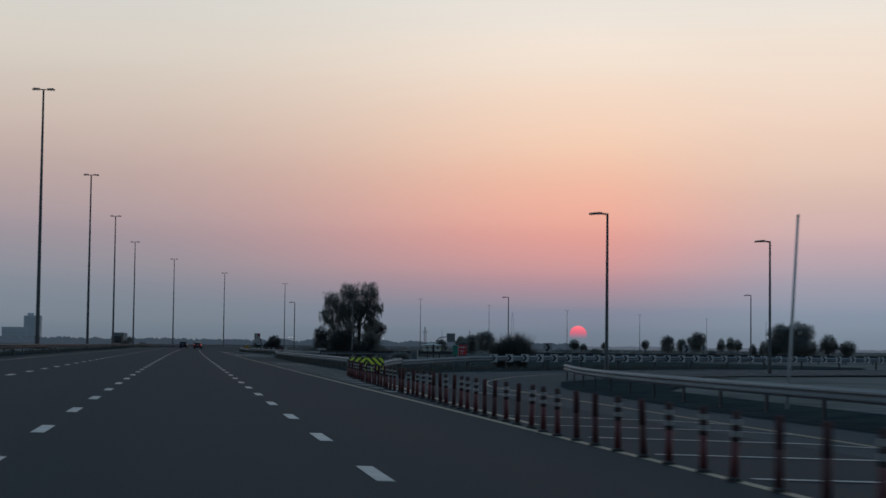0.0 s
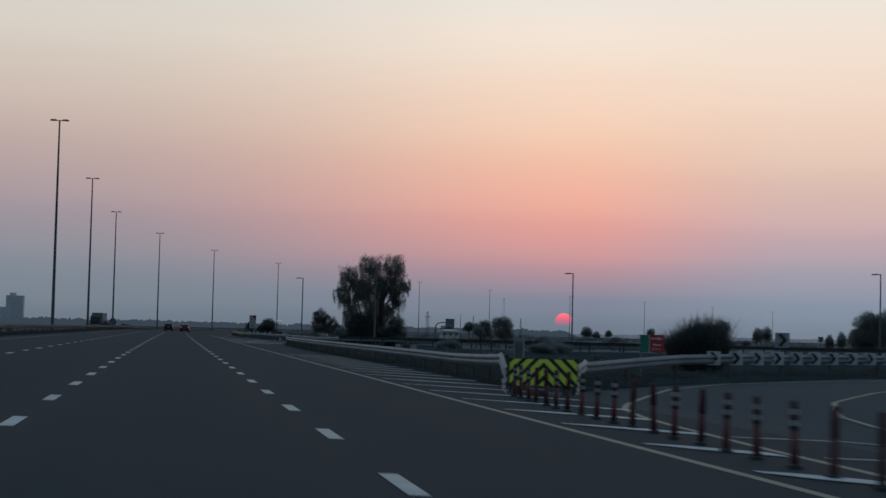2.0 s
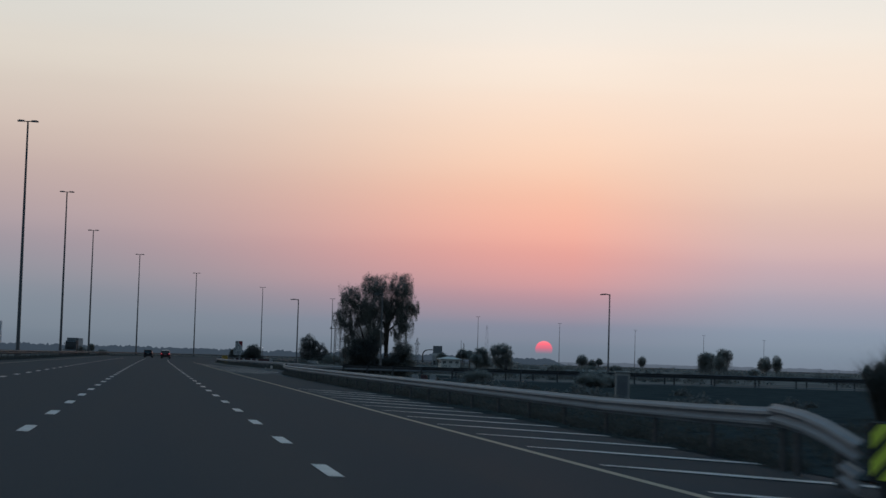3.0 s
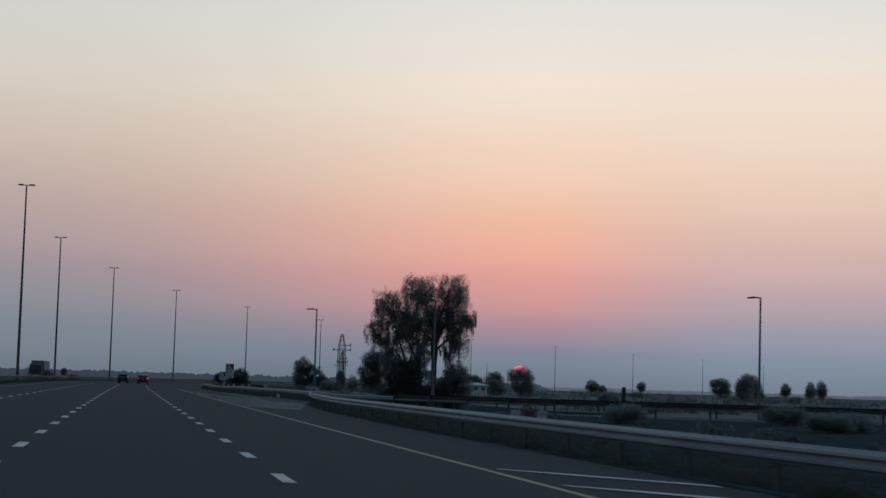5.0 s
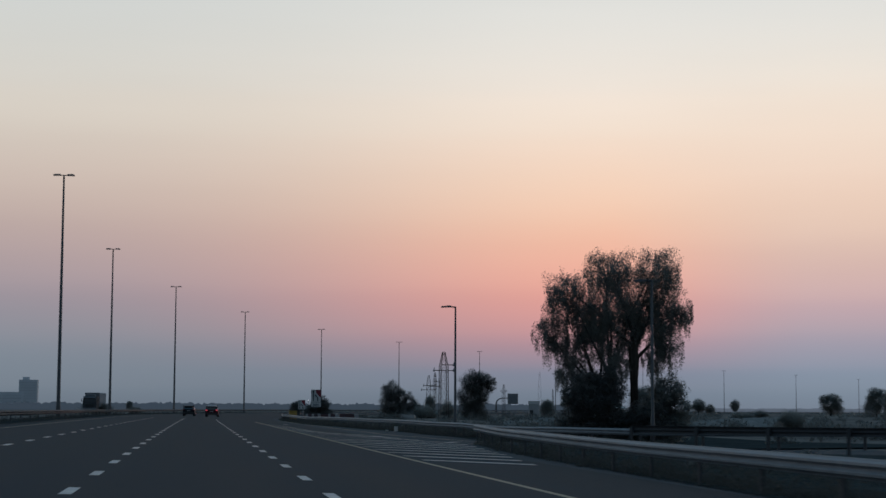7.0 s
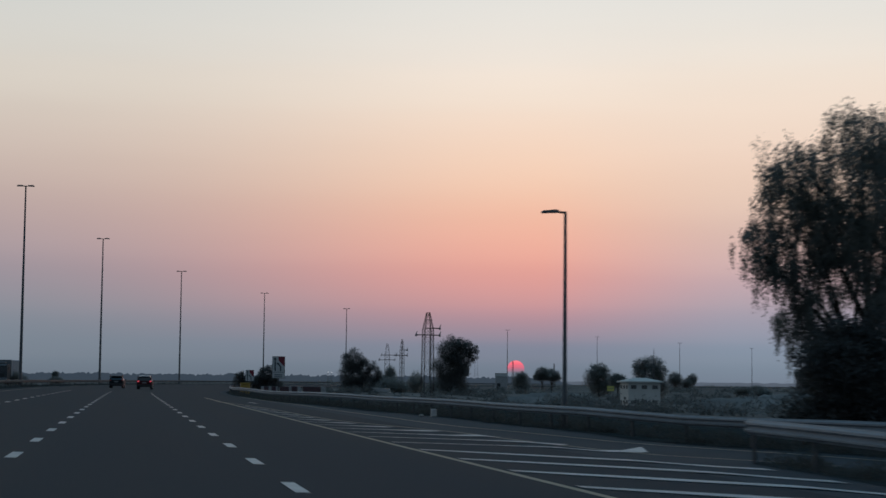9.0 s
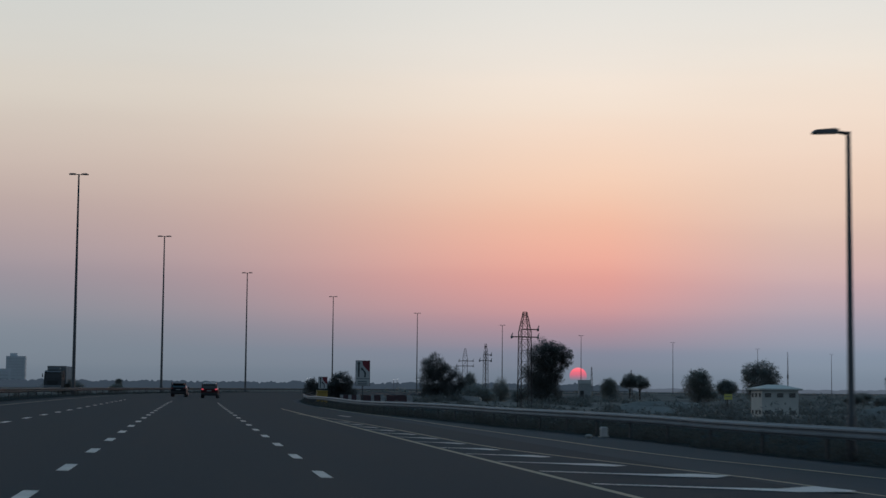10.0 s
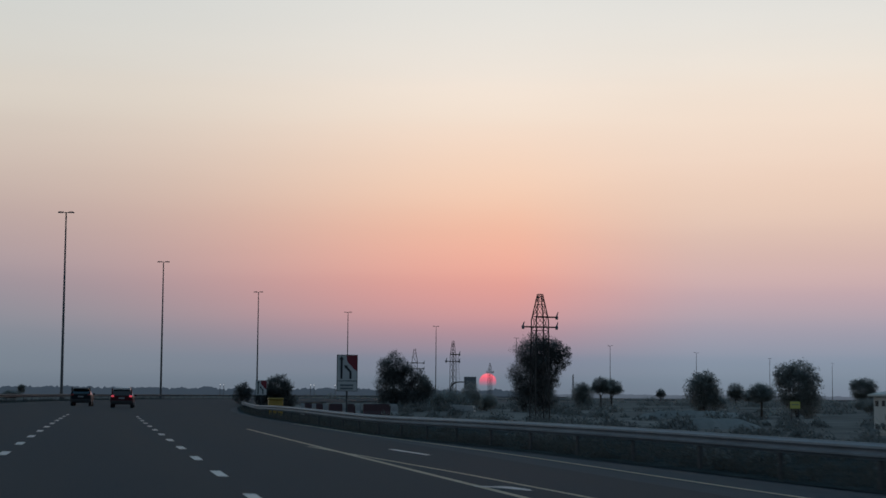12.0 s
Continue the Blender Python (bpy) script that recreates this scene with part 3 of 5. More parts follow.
def guardrail(line, label, face=1, material=None, heights=None, top=0.76, spacing=4.0, group="motorway guard rails", lift=()):
    """A steel W-beam on posts. line: (x, y); face: +1 when the ridges look to the left of the line's way."""
    material = material or GALV
    p = np.array(line, float)
    d = np.concatenate([[0], np.cumsum(np.hypot(*np.diff(p, axis=0).T))])
    n = max(2, int(round(d[-1] / spacing)) + 1)
    q = np.linspace(0, d[-1], n)
    xs, ys = np.interp(q, d, p[:, 0]), np.interp(q, d, p[:, 1])
    # round the corners a little
    for _ in range(2):
        xs[1:-1], ys[1:-1] = (xs[:-2] + 2 * xs[1:-1] + xs[2:]) / 4, (ys[:-2] + 2 * ys[1:-1] + ys[2:]) / 4
    base = empty("guardrail", Matrix.Translation((xs[0], ys[0], 0)), label, "guard rail", group)
    zs = np.array([(land(x, y) if heights is None else 0.0) for x, y in zip(xs, ys)])
    if heights is not None:
        hp = np.array(heights, float)
        zs = np.interp(q / d[-1], hp[:, 0], hp[:, 1])
    if lift:
        zs = zs + np.interp(q, *zip(*lift))
    dirs = [Vector((xs[min(k + 1, n - 1)] - xs[max(k - 1, 0)], ys[min(k + 1, n - 1)] - ys[max(k - 1, 0)], 0)).normalized() for k in range(n)]
    for k in range(n - 1):
        verts, faces = [], []
        for j in (k, k + 1):
            lat = Vector((-dirs[j].y, dirs[j].x, 0)) * face
            ahead = dirs[j] * (0.12 if j == k + 1 else -0.0)
            org = Vector((xs[j] - xs[0], ys[j] - ys[0], zs[j] + top - 0.31)) + ahead + lat * (0.10 + (0.004 if j == k else 0.0))
            for a, h in BEAM:
                verts.append(org + lat * a + Vector((0, 0, h)))
            for a, h in BEAM:
                verts.append(org + lat * (a - 0.012) + Vector((0, 0, h)))
        m = len(BEAM)
        for i in range(m - 1):
            faces.append((i, i + 1, 2 * m + i + 1, 2 * m + i))
            faces.append((m + i + 1, m + i, 3 * m + i, 3 * m + i + 1))
        faces += [(0, 2 * m, 3 * m, m), (m - 1, 2 * m - 1, 4 * m - 1, 3 * m - 1)]
        ob = new("beam", mesh_from("beam", verts, faces, material))
        ob.parent = base
    post_me = POST_MESH
    for k in range(n):
        ang = math.atan2(dirs[k].x, dirs[k].y)
        share("post", post_me, base, Matrix.Translation((xs[k] - xs[0], ys[k] - ys[0], zs[k] + top - 0.76)) @ Euler((0, 0, -ang)).to_matrix().to_4x4() @ Matrix.Diagonal((-face, 1, 1, 1)))
    return base


def post_mesh():
    """A C-shaped steel post with its spacer block."""
    bm = box(0.06, 0.12, 1.0, 0, 0, -0.28)
    box(0.12, 0.10, 0.2, 0.06, 0, 0.5, bm=bm)
    me = bpy.data.meshes.new("post")
    bm.to_mesh(me)
    bm.free()
    me.materials.append(GALV_OLD)
    return me


POST_MESH = post_mesh()
RAIL_A = [(8.75, 85.5), (9.35, 92), (9.6, 103), (9.65, 115), (9.5, 140), (9.6, 165), (10.3, 190), (11.5, 208), (12.98, 224)]
guardrail(RAIL_A, "galvanised steel W-beam guard rail along the island", 1, lift=[(0, 0.13), (5, 0.06), (12, 0.0), (100, 0.0), (118, 0.07), (139, 0.12)])
RAIL_B = [(20.6, 475), (16.95, 440), (13.7, 400), (11.9, 360), (11.85, 330), (12.9, 310), (14.2, 290), (15.25, 270), (15.65, 255), (16.9, 240), (19.3, 226.5), (23.4, 219.6), (30, 212.5), (40, 205.5), (55, 199), (75, 194.5), (110, 190.5)]
guardrail(RAIL_B, "long galvanised guard rail along the joining slip road", -1, top=0.84)
RAIL_C = [(17.0, 212.2), (20, 207.6), (24, 203.2), (30, 198.4), (38, 194.0), (52, 189.0), (75, 185.6), (110, 183.6)]
guardrail(RAIL_C, "weathered guard rail on the island side of the slip road", 1, GALV_OLD, heights=[(0, -0.16), (0.2, -0.14), (1, -0.06)], spacing=3.2)
CHEVRON_RAIL = [(10.9, 86), (13.2, 90.2), (17.1, 94.5), (20.3, 97.6), (23.7, 101), (30, 106.5), (40, 113.8), (55, 121.6), (80, 131), (120, 141)]
guardrail(CHEVRON_RAIL, "galvanised guard rail round the exit bend", -1, heights=[(0, -0.23), (0.03, -0.15), (0.075, 0.0), (1, 0.0)], top=0.72)
EXIT_RAIL = [(17.4, 76), (16.3, 69), (15.1, 58), (14.3, 45), (14.0, 30), (13.9, 0), (13.9, -60)]
guardrail(EXIT_RAIL, "galvanised guard rail with flared end beside the exit", -1)
LEFT_RAIL = [on_road(s, -11.3)[:2] for s in range(-40, 940, 12)]
guardrail(LEFT_RAIL, "weathered guard rail along the planted median", -1, GALV_OLD, top=0.76, heights=[(0, 0.28), (1, 0.28)], spacing=6.0)


# ---------------------------------------------------------------- lamp posts
def mast_lamp(m):
    """A tall tapered median column with two lanterns on a short cross-arm."""
    ob = empty("street_lamp", m, "tall grey steel median lamp post with twin lanterns", "street lamp", "tall lamps along the median")
    part("pole", tube(bmesh.new(), [(0, 0, -1.5), (0, 0, 1.2), (0, 0, 1.25), (0, 0, 24.9)], [0.24, 0.24, 0.20, 0.09], 10), POLE, ob, smooth=True)
    part("base_collar", box(0.62, 0.62, 0.5, 0, 0, -0.6, 0.05), CONCRETE, ob)
    part("cross_arm", tube(bmesh.new(), [(-0.85, 0, 24.9), (0.85, 0, 24.9)], [0.05, 0.05], 6), POLE, ob)
    for sx in (-1, 1):
        bm = bmesh.new()
        prof = [(0.30, 24.86), (1.05, 24.84), (1.10, 24.93), (0.9, 25.04), (0.35, 25.02)]
        prism([(sx * x, z) for x, z in prof], 0.34, bm, 0.17)
        part("lantern", bm, SIGN_GREY, ob)
    return ob


MASTS = [(-13.8, 166.4, 25.6), (-13.3, 243.2, 24.9), (-13.1, 325.6, 25.2), (-11.7, 407.6, 25.2), (-2.9, 484.8, 25.1), (13.0, 559.0, 24.5), (37.3, 635.9, 24.1),
         (69.4, 714.5, 23.8), (111.6, 801.0, 23.9), (160.0, 885.0, 23.4), (215.8, 943.9, 22.8), (270.5, 988.2, 21.6), (331.3, 1049.0, 21.0), (392.4, 1109.7, 20.2), (-14.2, 88.0, 25.4), (-14.4, 8.0, 25.4)]
first = None
for k, (x, y, top) in enumerate(MASTS):
    turn = min(0, -(y - 330) * 0.07) if y > 330 else 0
    m = pose(x, y, top - 25.0, 0, 0, turn)
    if first is None:
        first = mast_lamp(m)
    else:
        copy_thing(first, m)


def arm_lamp(m):
    """A slip-road lamp: one flat lantern on a short arm."""
    ob = empty("street_lamp", m, "slim slip-road lamp post with one flat lantern", "street lamp", "slip-road lamps")
    part("pole", tube(bmesh.new(), [(0, 0, -0.6), (0, 0, 1.3), (0, 0, 1.32), (0, 0, 8.15)], [0.11, 0.11, 0.085, 0.055], 10), POLE, ob, smooth=True)
    part("arm", tube(bmesh.new(), [(0.02, 0, 8.1), (-0.25, 0, 8.13), (-0.5, 0, 8.14)], [0.05, 0.04, 0.035], 8), POLE, ob)
    bm = prism([(-0.28, 8.10), (-0.84, 8.07), (-0.90, 8.10), (-0.86, 8.16), (-0.4, 8.21), (-0.28, 8.19)], 0.26, None, 0.13)
    part("lantern", bm, SIGN_GREY, ob)
    part("base_plate", box(0.34, 0.34, 0.03, 0, 0, -0.02), POLE, ob)
    return ob


first = None
for x, y, top, turn in [(16.2, 251.1, 7.5, 0), (22.65, 229.5, 7.6, 20), (40.2, 208.8, 7.5, 40), (19.8, 78.2, 7.6, 0), (33.4, 93.8, 7.5, 10), (67.2, 195.4, 7.8, 45)]:
    m = pose(x, y, top - 8.15, 0, 0, -turn)
    if first is None:
        first = arm_lamp(m)
    else:
        copy_thing(first, m)

pole = empty("flag_pole", pose(15.75, 42.9, land(16, 42.9), 0, 3.4, 0), "thin pale bare pole standing beside the exit rail", "pole")
part("shaft", tube(bmesh.new(), [(0, 0, -0.3), (0, 0, 5.1)], [0.055, 0.035], 8), SIGN_WHITE, pole, smooth=True)
part("cap", tube(bmesh.new(), [(0, 0, 5.1), (0, 0, 5.16)], [0.05, 0.03], 8), SIGN_WHITE, pole)


# ---------------------------------------------------------------- delineators, crash cushion, chevrons
def delineator(m, banded=True):
    label = "red flexible delineator post with white reflective bands" if banded else "plain dark red delineator post with worn-off bands"
    ob = empty("delineator_post", m, label, "bollard", "row of posts along the gore")
    part("base", tube(bmesh.new(), [(0, 0, 0), (0, 0, 0.03), (0, 0, 0.045)], [0.085, 0.08, 0.055], 12), POST_DARK, ob)
    part("shaft", tube(bmesh.new(), [(0, 0, 0.03), (0, 0, 0.40)], [0.046, 0.044], 10), POST_RED if banded else POST_MAROON, ob, smooth=True)
    part("sleeve", tube(bmesh.new(), [(0, 0, 0.40), (0, 0, 0.70), (0, 0, 0.72)], [0.043, 0.042, 0.03], 10), POST_SLEEVE if banded else POST_MAROON, ob, "dark upper sleeve", smooth=True)
    for z in ((0.45, 0.57) if banded else ()):
        part("band", tube(bmesh.new(), [(0, 0, z), (0, 0, z + 0.06)], [0.046, 0.046], 10), REFLECT, ob, "white reflective band")
    return ob


rnd = random.Random(4)
banded_post = plain_post = None
for k in range(58):
    y = 9.26 + 1.22 * k + rnd.uniform(-.04, .04)
    y += float(np.interp(y, [31, 45, 60, 72], [0, -0.25, -0.25, 0]))
    x = float(np.interp(y, [0, 15, 24, 32, 47, 54, 72, 82], [5.5, 5.54, 5.6, 5.8, 6.2, 6.38, 7.1, 7.8]))
    m = pose(x + rnd.uniform(-.03, .03), y, land(x, y) + 0.004, rnd.uniform(-2, 2), rnd.uniform(-2, 2), rnd.uniform(0, 90))
    if k % 7 in (2, 4, 5):
        plain_post = copy_thing(plain_post, m) if plain_post else delineator(m, False)
    else:
        banded_post = copy_thing(banded_post, m) if banded_post else delineator(m)


def sweep_beam(pts, face):
    """A W-beam bent through the points (x, y, height of its top edge)."""
    bm = bmesh.new()
    p = [Vector(q) for q in pts]
    rings = []
    for k, q in enumerate(p):
        d = p[min(k + 1, len(p) - 1)] - p[max(k - 1, 0)]
        lat = Vector((-d.y, d.x, 0)).normalized() * face
        rings.append([bm.verts.new(q + lat * (a - t) + Vector((0, 0, h - 0.31))) for t, prof in ((0.0, BEAM), (0.012, BEAM[::-1])) for a, h in prof])
    n = len(rings[0])
    for r0, r1 in zip(rings, rings[1:]):
        for i in range(n):
            bm.faces.new((r0[i], r0[(i + 1) % n], r1[(i + 1) % n], r1[i]))
    bm.faces.new(rings[0][::-1])
    bm.faces.new(rings[-1])
    return bm


def crash_cushion():
    z = land(8.7, 81)
    ob = empty("crash_cushion", pose(8.66, 80.6, z + 0.04, 0, 0, 0), "steel crash cushion with yellow and black chevron board", "crash barrier")
    w, lo, hi = 0.83, 0.17, 0.82
    board = part("board", prism([(-w, lo), (w, lo), (w, hi), (-w, hi)], 0.03), BOARD_BLACK, ob, "black chevron board")
    step, h = 0.30, hi - lo
    for side in (-1, 1):
        for k in range(-3, 3):
            # slanting stripes that rise to the middle
            x0 = -0.085 + k * step
            quad = [(x0, hi), (x0 + 0.175, hi), (x0 + 0.175 + h, lo), (x0 + h, lo)]
            q = [(side * a, b) for a, b in clip_poly(quad, 0.0, w - 0.02, lo + 0.015, hi - 0.015)]
            if len(q) > 2:
                part("stripe", prism(q, 0.006, None, -0.032), BOARD_YELLOW, board, "fluorescent yellow stripe")
    # the steel nose behind the board
    bm = bmesh.new()
    box(0.05, 1.1, 0.31, 0.70, 0.58, 0.45, 0.012, bm)
    box(0.07, 1.1, 0.08, 0.72, 0.58, 0.50, 0.012, bm)
    box(0.07, 1.1, 0.08, 0.72, 0.58, 0.64, 0.012, bm)
    part("side_panel", bm, GALV, ob)
    for x in (-0.55, 0.55):
        part("leg", box(0.10, 0.10, 0.30, x, 0.10, -0.05), GALV_OLD, ob)
    # beams that sweep down to the nose on both sides, with a short second beam below
    for name, way in (("left", [(-0.84, 0.12, 0.62), (-0.75, 0.8, 0.70), (-0.60, 1.7, 0.79), (-0.42, 2.8, 0.86), (-0.22, 4.0, 0.895), (-0.02, 5.05, 0.90)]),
                      ("right", [(0.82, 0.12, 0.60), (0.95, 0.6, 0.66), (1.20, 1.3, 0.70), (1.55, 2.4, 0.73), (1.95, 3.9, 0.75), (2.36, 5.5, 0.76)])):
        face = 1 if name == "left" else -1
        for drop, pts in ((0.0, way), (0.34, way[:2])):
            part("wing_beam", sweep_beam([(x, y, top - drop) for x, y, top in pts], face), GALV, ob, "swept steel beam")
        for x, y, top in way[2::2]:
            part("post", box(0.06, 0.12, top + 0.2, x + 0.16 * face, y, -0.25), GALV_OLD, ob)
    part("rail", box(0.3, 1.2, 0.1, 0, 0.65, -0.02), GALV_OLD, ob)


def clip_poly(poly, x0, x1, z0, z1):
    """Cut a flat outline to a rectangle."""
    for axis, lim, keep in ((0, x0, 1), (0, x1, -1), (1, z0, 1), (1, z1, -1)):
        out = []
        for i in range(len(poly)):
            a, b = poly[i - 1], poly[i]
            da, db = (a[axis] - lim) * keep, (b[axis] - lim) * keep
            if (da >= 0) != (db >= 0):
                t = da / (da - db)
                out.append((a[0] + (b[0] - a[0]) * t, a[1] + (b[1] - a[1]) * t))
            if db >= 0:
                out.append(b)
        poly = out
        if len(poly) < 3:
            return []
    return poly


crash_cushion()


def chevron_board(m, s=0.44, post=0.0, paint=None):
    ob = empty("chevron_sign", m, "small white bend marker with black chevron on rail", "road sign", "chevrons round the exit bend")
    board = part("board", prism([(-s / 2, 0), (s / 2, 0), (s / 2, s * 1.02), (-s / 2, s * 1.02)], 0.012), paint or SIGN_WHITE, ob)
    c = s * 0.51
    arrow = [(-.30 * s, c + .42 * s), (-.02 * s, c + .42 * s), (.32 * s, c), (-.02 * s, c - .42 * s), (-.30 * s, c - .42 * s), (.02 * s, c)]
    part("chevron", prism(arrow, 0.005, None, -0.013), BOARD_BLACK, board, "black chevron")
    part("bracket", box(0.05, 0.10, 0.1, 0, 0.05, s * 0.4), GALV_OLD, ob)
    if post:
        part("post", box(0.05, 0.05, post + s, 0, 0.04, -post), GALV_OLD, ob)
    return ob


def along(line, dist):
    p = np.array(line, float)
    d = np.concatenate([[0], np.cumsum(np.hypot(*np.diff(p, axis=0).T))])
    return float(np.interp(dist, d, p[:, 0])), float(np.interp(dist, d, p[:, 1]))


first = None
for k in range(38):
    x, y = along(CHEVRON_RAIL[2:], 0.1 + 1.56 * k)
    m = pose(x + 0.16, y - 0.24, 0.36, 0, 0, -12)
    if first is None:
        first = chevron_board(m)
    else:
        copy_thing(first, m)
for x, y, z in [(21.6, 99.6, 0.5), (33.3, 109.9, 0.5), (61.5, 196.0, 0.7)]:
    tagged(chevron_board(pose(x, y, z + 0.45, 0, 0, -14), 0.52, z + 0.6, BARRIER_WHITE), "grey chevron sign with black arrow on a post", group="tall chevron signs")


# ---------------------------------------------------------------- signs
def text_mesh(name, words, size, parent, material, x, y, z):
    cu = bpy.data.curves.new(name, "FONT")
    cu.body, cu.size, cu.align_x, cu.extrude = words, size, "CENTER", 0.002
    cu.materials.append(material)
    ob = new(name, cu)
    ob.parent = parent
    ob.matrix_basis = pose(x, y, z, 90, 0, 0)
    return ob


def entry_sign():
    ob = empty("road_sign", pose(15.6, 95.3, -0.1, 0, 0, -8), "green and red entry sign with white arrow on post", "road sign")
    part("post", box(0.06, 0.06, 1.15, -0.38, 0.04, -0.3), GALV, ob)
    part("green_panel", box(0.30, 0.03, 0.56, -0.30, 0, 0.82, 0.008), SIGN_GREEN, ob, "green panel")
    part("edge", box(0.025, 0.034, 0.58, -0.135, 0, 0.81), SIGN_WHITE, ob)
    red = part("red_panel", box(0.46, 0.03, 0.58, 0.11, 0, 0.81, 0.008), SIGN_RED, ob, "red panel")
    part("arrow", prism([(-0.08, 1.24), (0.14, 1.24), (0.14, 1.20), (0.29, 1.265), (0.14, 1.33), (0.14, 1.29), (-0.08, 1.29)], 0.004, None, -0.017), SIGN_WHITE, red, "white arrow")
    part("bar", box(0.26, 0.004, 0.035, 0.11, -0.018, 1.04), SIGN_WHITE, red, "white bar")
    part("bar", box(0.03, 0.004, 0.05, 0.03, -0.018, 1.075), SIGN_WHITE, red, "white bar")
    text_mesh("lettering", "Entry", 0.135, red, SIGN_WHITE, 0.11, -0.018, 0.885)


entry_sign()


def lane_sign(m, w, h, label, post):
    """A white panel with a red corner and two black arrows: the lane ends ahead."""
    ob = empty("lane_sign", m, label, "road sign")
    part("post", tube(bmesh.new(), [(0, 0.06, -post - 0.4), (0, 0.06, 0.2)], [0.05, 0.05], 8), GALV_OLD, ob)
    panel = part("panel", prism([(-w / 2, 0), (w / 2, 0), (w / 2, h), (-w / 2, h)], 0.03), SIGN_WHITE, ob)
    for a, b, c, d in ((-w / 2, w / 2, h - .03, h), (-w / 2, w / 2, 0, .03), (-w / 2, -w / 2 + .03, 0, h), (w / 2 - .03, w / 2, 0, h)):
        part("border", prism([(a, c), (b, c), (b, d), (a, d)], 0.006, None, -0.031), BOARD_BLACK, panel, "black border")
    lo = 0.30 * h if h > 1.7 else 0.03
    if h > 1.7:
        part("border", prism([(-w / 2, lo - .06), (w / 2, lo - .06), (w / 2, lo - .02), (-w / 2, lo - .02)], 0.006, None, -0.031), BOARD_BLACK, panel, "black border")
        for k in range(2):
            part("bar", prism([(-w * .33, .10 + .18 * k), (w * .3, .10 + .18 * k), (w * .3, .21 + .18 * k), (-w * .33, .21 + .18 * k)], 0.005, None, -0.031), SIGN_GREY, panel, "dark bar")
    part("red_corner", prism([(-.04 * w, h - .04), (w / 2 - .04, h - .04), (w / 2 - .04, lo + (h - lo) * .36), (w * .30, lo + (h - lo) * .46), (0.0, lo + (h - lo) * .74)], 0.006, None, -0.031), LANE_RED, panel, "red corner")
    t = 0.05 * w
    x = -.27 * w
    part("arrow", prism([(x - t, lo + .08), (x + t, lo + .08), (x + t, h - .28), (x + 2.4 * t, h - .28), (x, h - .08), (x - 2.4 * t, h - .28), (x - t, h - .28)], 0.006, None, -0.031), BOARD_BLACK, panel, "black arrow")
    x = .16 * w
    m2 = lo + (h - lo) * .40
    part("arrow", prism([(x - t, lo + .08), (x + t, lo + .08), (x + t, m2 - .08), (x - .2 * w + t, m2 + .18), (x - .14 * w, m2 + .26), (x - .30 * w, m2 + .28), (x - .26 * w, m2 + .08), (x - .23 * w, m2 + .12), (x - t, m2 - .13)], 0.006, None, -0.031), BOARD_BLACK, panel, "black arrow")
    return ob


lane_sign(pose(15.1, 352.0, 1.42, 0, 0, -3), 1.20, 2.08, "white lane-ends sign with red corner and lower plate", 1.85)
lane_sign(pose(19.5, 446.1, 1.1, 0, 0, -3), 1.25, 1.65, "small white lane-ends sign beside a bush", 1.9)

ys = empty("notice_board", pose(58.9, 390, land(58.9, 390), 0, 0, -12), "small yellow notice board on two legs", "sign")
part("panel", box(0.84, 0.04, 0.60, 0, 0, 1.55, 0.01), NOTICE_YELLOW, ys)
for x in (-0.3, 0.3):
    part("leg", box(0.06, 0.06, 1.8, x, 0.05, -0.2), GALV_OLD, ys)
part("bar", box(0.6, 0.01, 0.07, 0, -0.023, 1.85), SIGN_GREY, ys, "dark bar")

cs = empty("overhead_sign", pose(134.0, 850.0, -0.4, 0, 0, -22), "dark direction sign on a curved cantilever arm", "road sign")
part("arm", tube(bmesh.new(), [(-7, 0, -0.5), (-7, 0, 4.2), (-6.6, 0, 5.4), (-5.6, 0, 6.2), (-4, 0, 6.5), (1, 0, 6.6)], [0.35, 0.3, 0.28, 0.25, 0.22, 0.2], 8), POLE, cs, smooth=True)
part("panel", box(4.4, 0.2, 4.4, 0.2, -0.3, 4.0, 0.05), SIGN_GREY, cs)

wb = empty("kilometre_stone", pose(14.8, 269.6, land(14.8, 269.6), 0, 0, 8), "low white marker stone in front of the rail", "marker")
part("stone", box(0.25, 0.16, 0.37, 0, 0, -0.02, 0.03), SIGN_WHITE, wb)
part("foot", box(0.33, 0.24, 0.05, 0, 0, -0.02, 0.01), CONCRETE, wb)


def rock(m, size, seed, label):
    """A broken lump of pale stone."""
    bm = bmesh.new()
    bmesh.ops.create_icosphere(bm, subdivisions=2, radius=size)
    for v in bm.verts:
        v.co *= 1 + 0.28 * noise.noise(v.co * (2.2 / size) + Vector((seed, 0, 0)))
        v.co.z *= 0.55
    tagged(part("stone", bm, CONCRETE, None), label, "stone").matrix_basis = m


rock(pose(14.05, 268.7, land(14.05, 268.7) + 0.05), 0.13, 3, "pale broken stone lying beside the marker")

mp = empty("marker_post", pose(30.4, 206.2, land(30.4, 206.2), 0, 0, -30), "dark square marker post on the slip-road rail", "post")
part("shaft", box(0.09, 0.09, 1.3, 0, 0, -0.2), POST_DARK, mp)
part("plate", box(0.26, 0.06, 0.85, 0, -0.05, 0.95, 0.02), POST_DARK, mp)
cb = empty("roadside_cabinet", pose(16.4, 120.6, land(16.4, 120.6), 0, 0, -14), "pale grey concrete service cabinet on the island", "cabinet")
part("body", box(0.50, 0.42, 1.14, 0, 0, -0.05, 0.02), CONCRETE, cb)
part("cap", box(0.56, 0.48, 0.06, 0, 0, 1.09, 0.015), CONCRETE, cb)
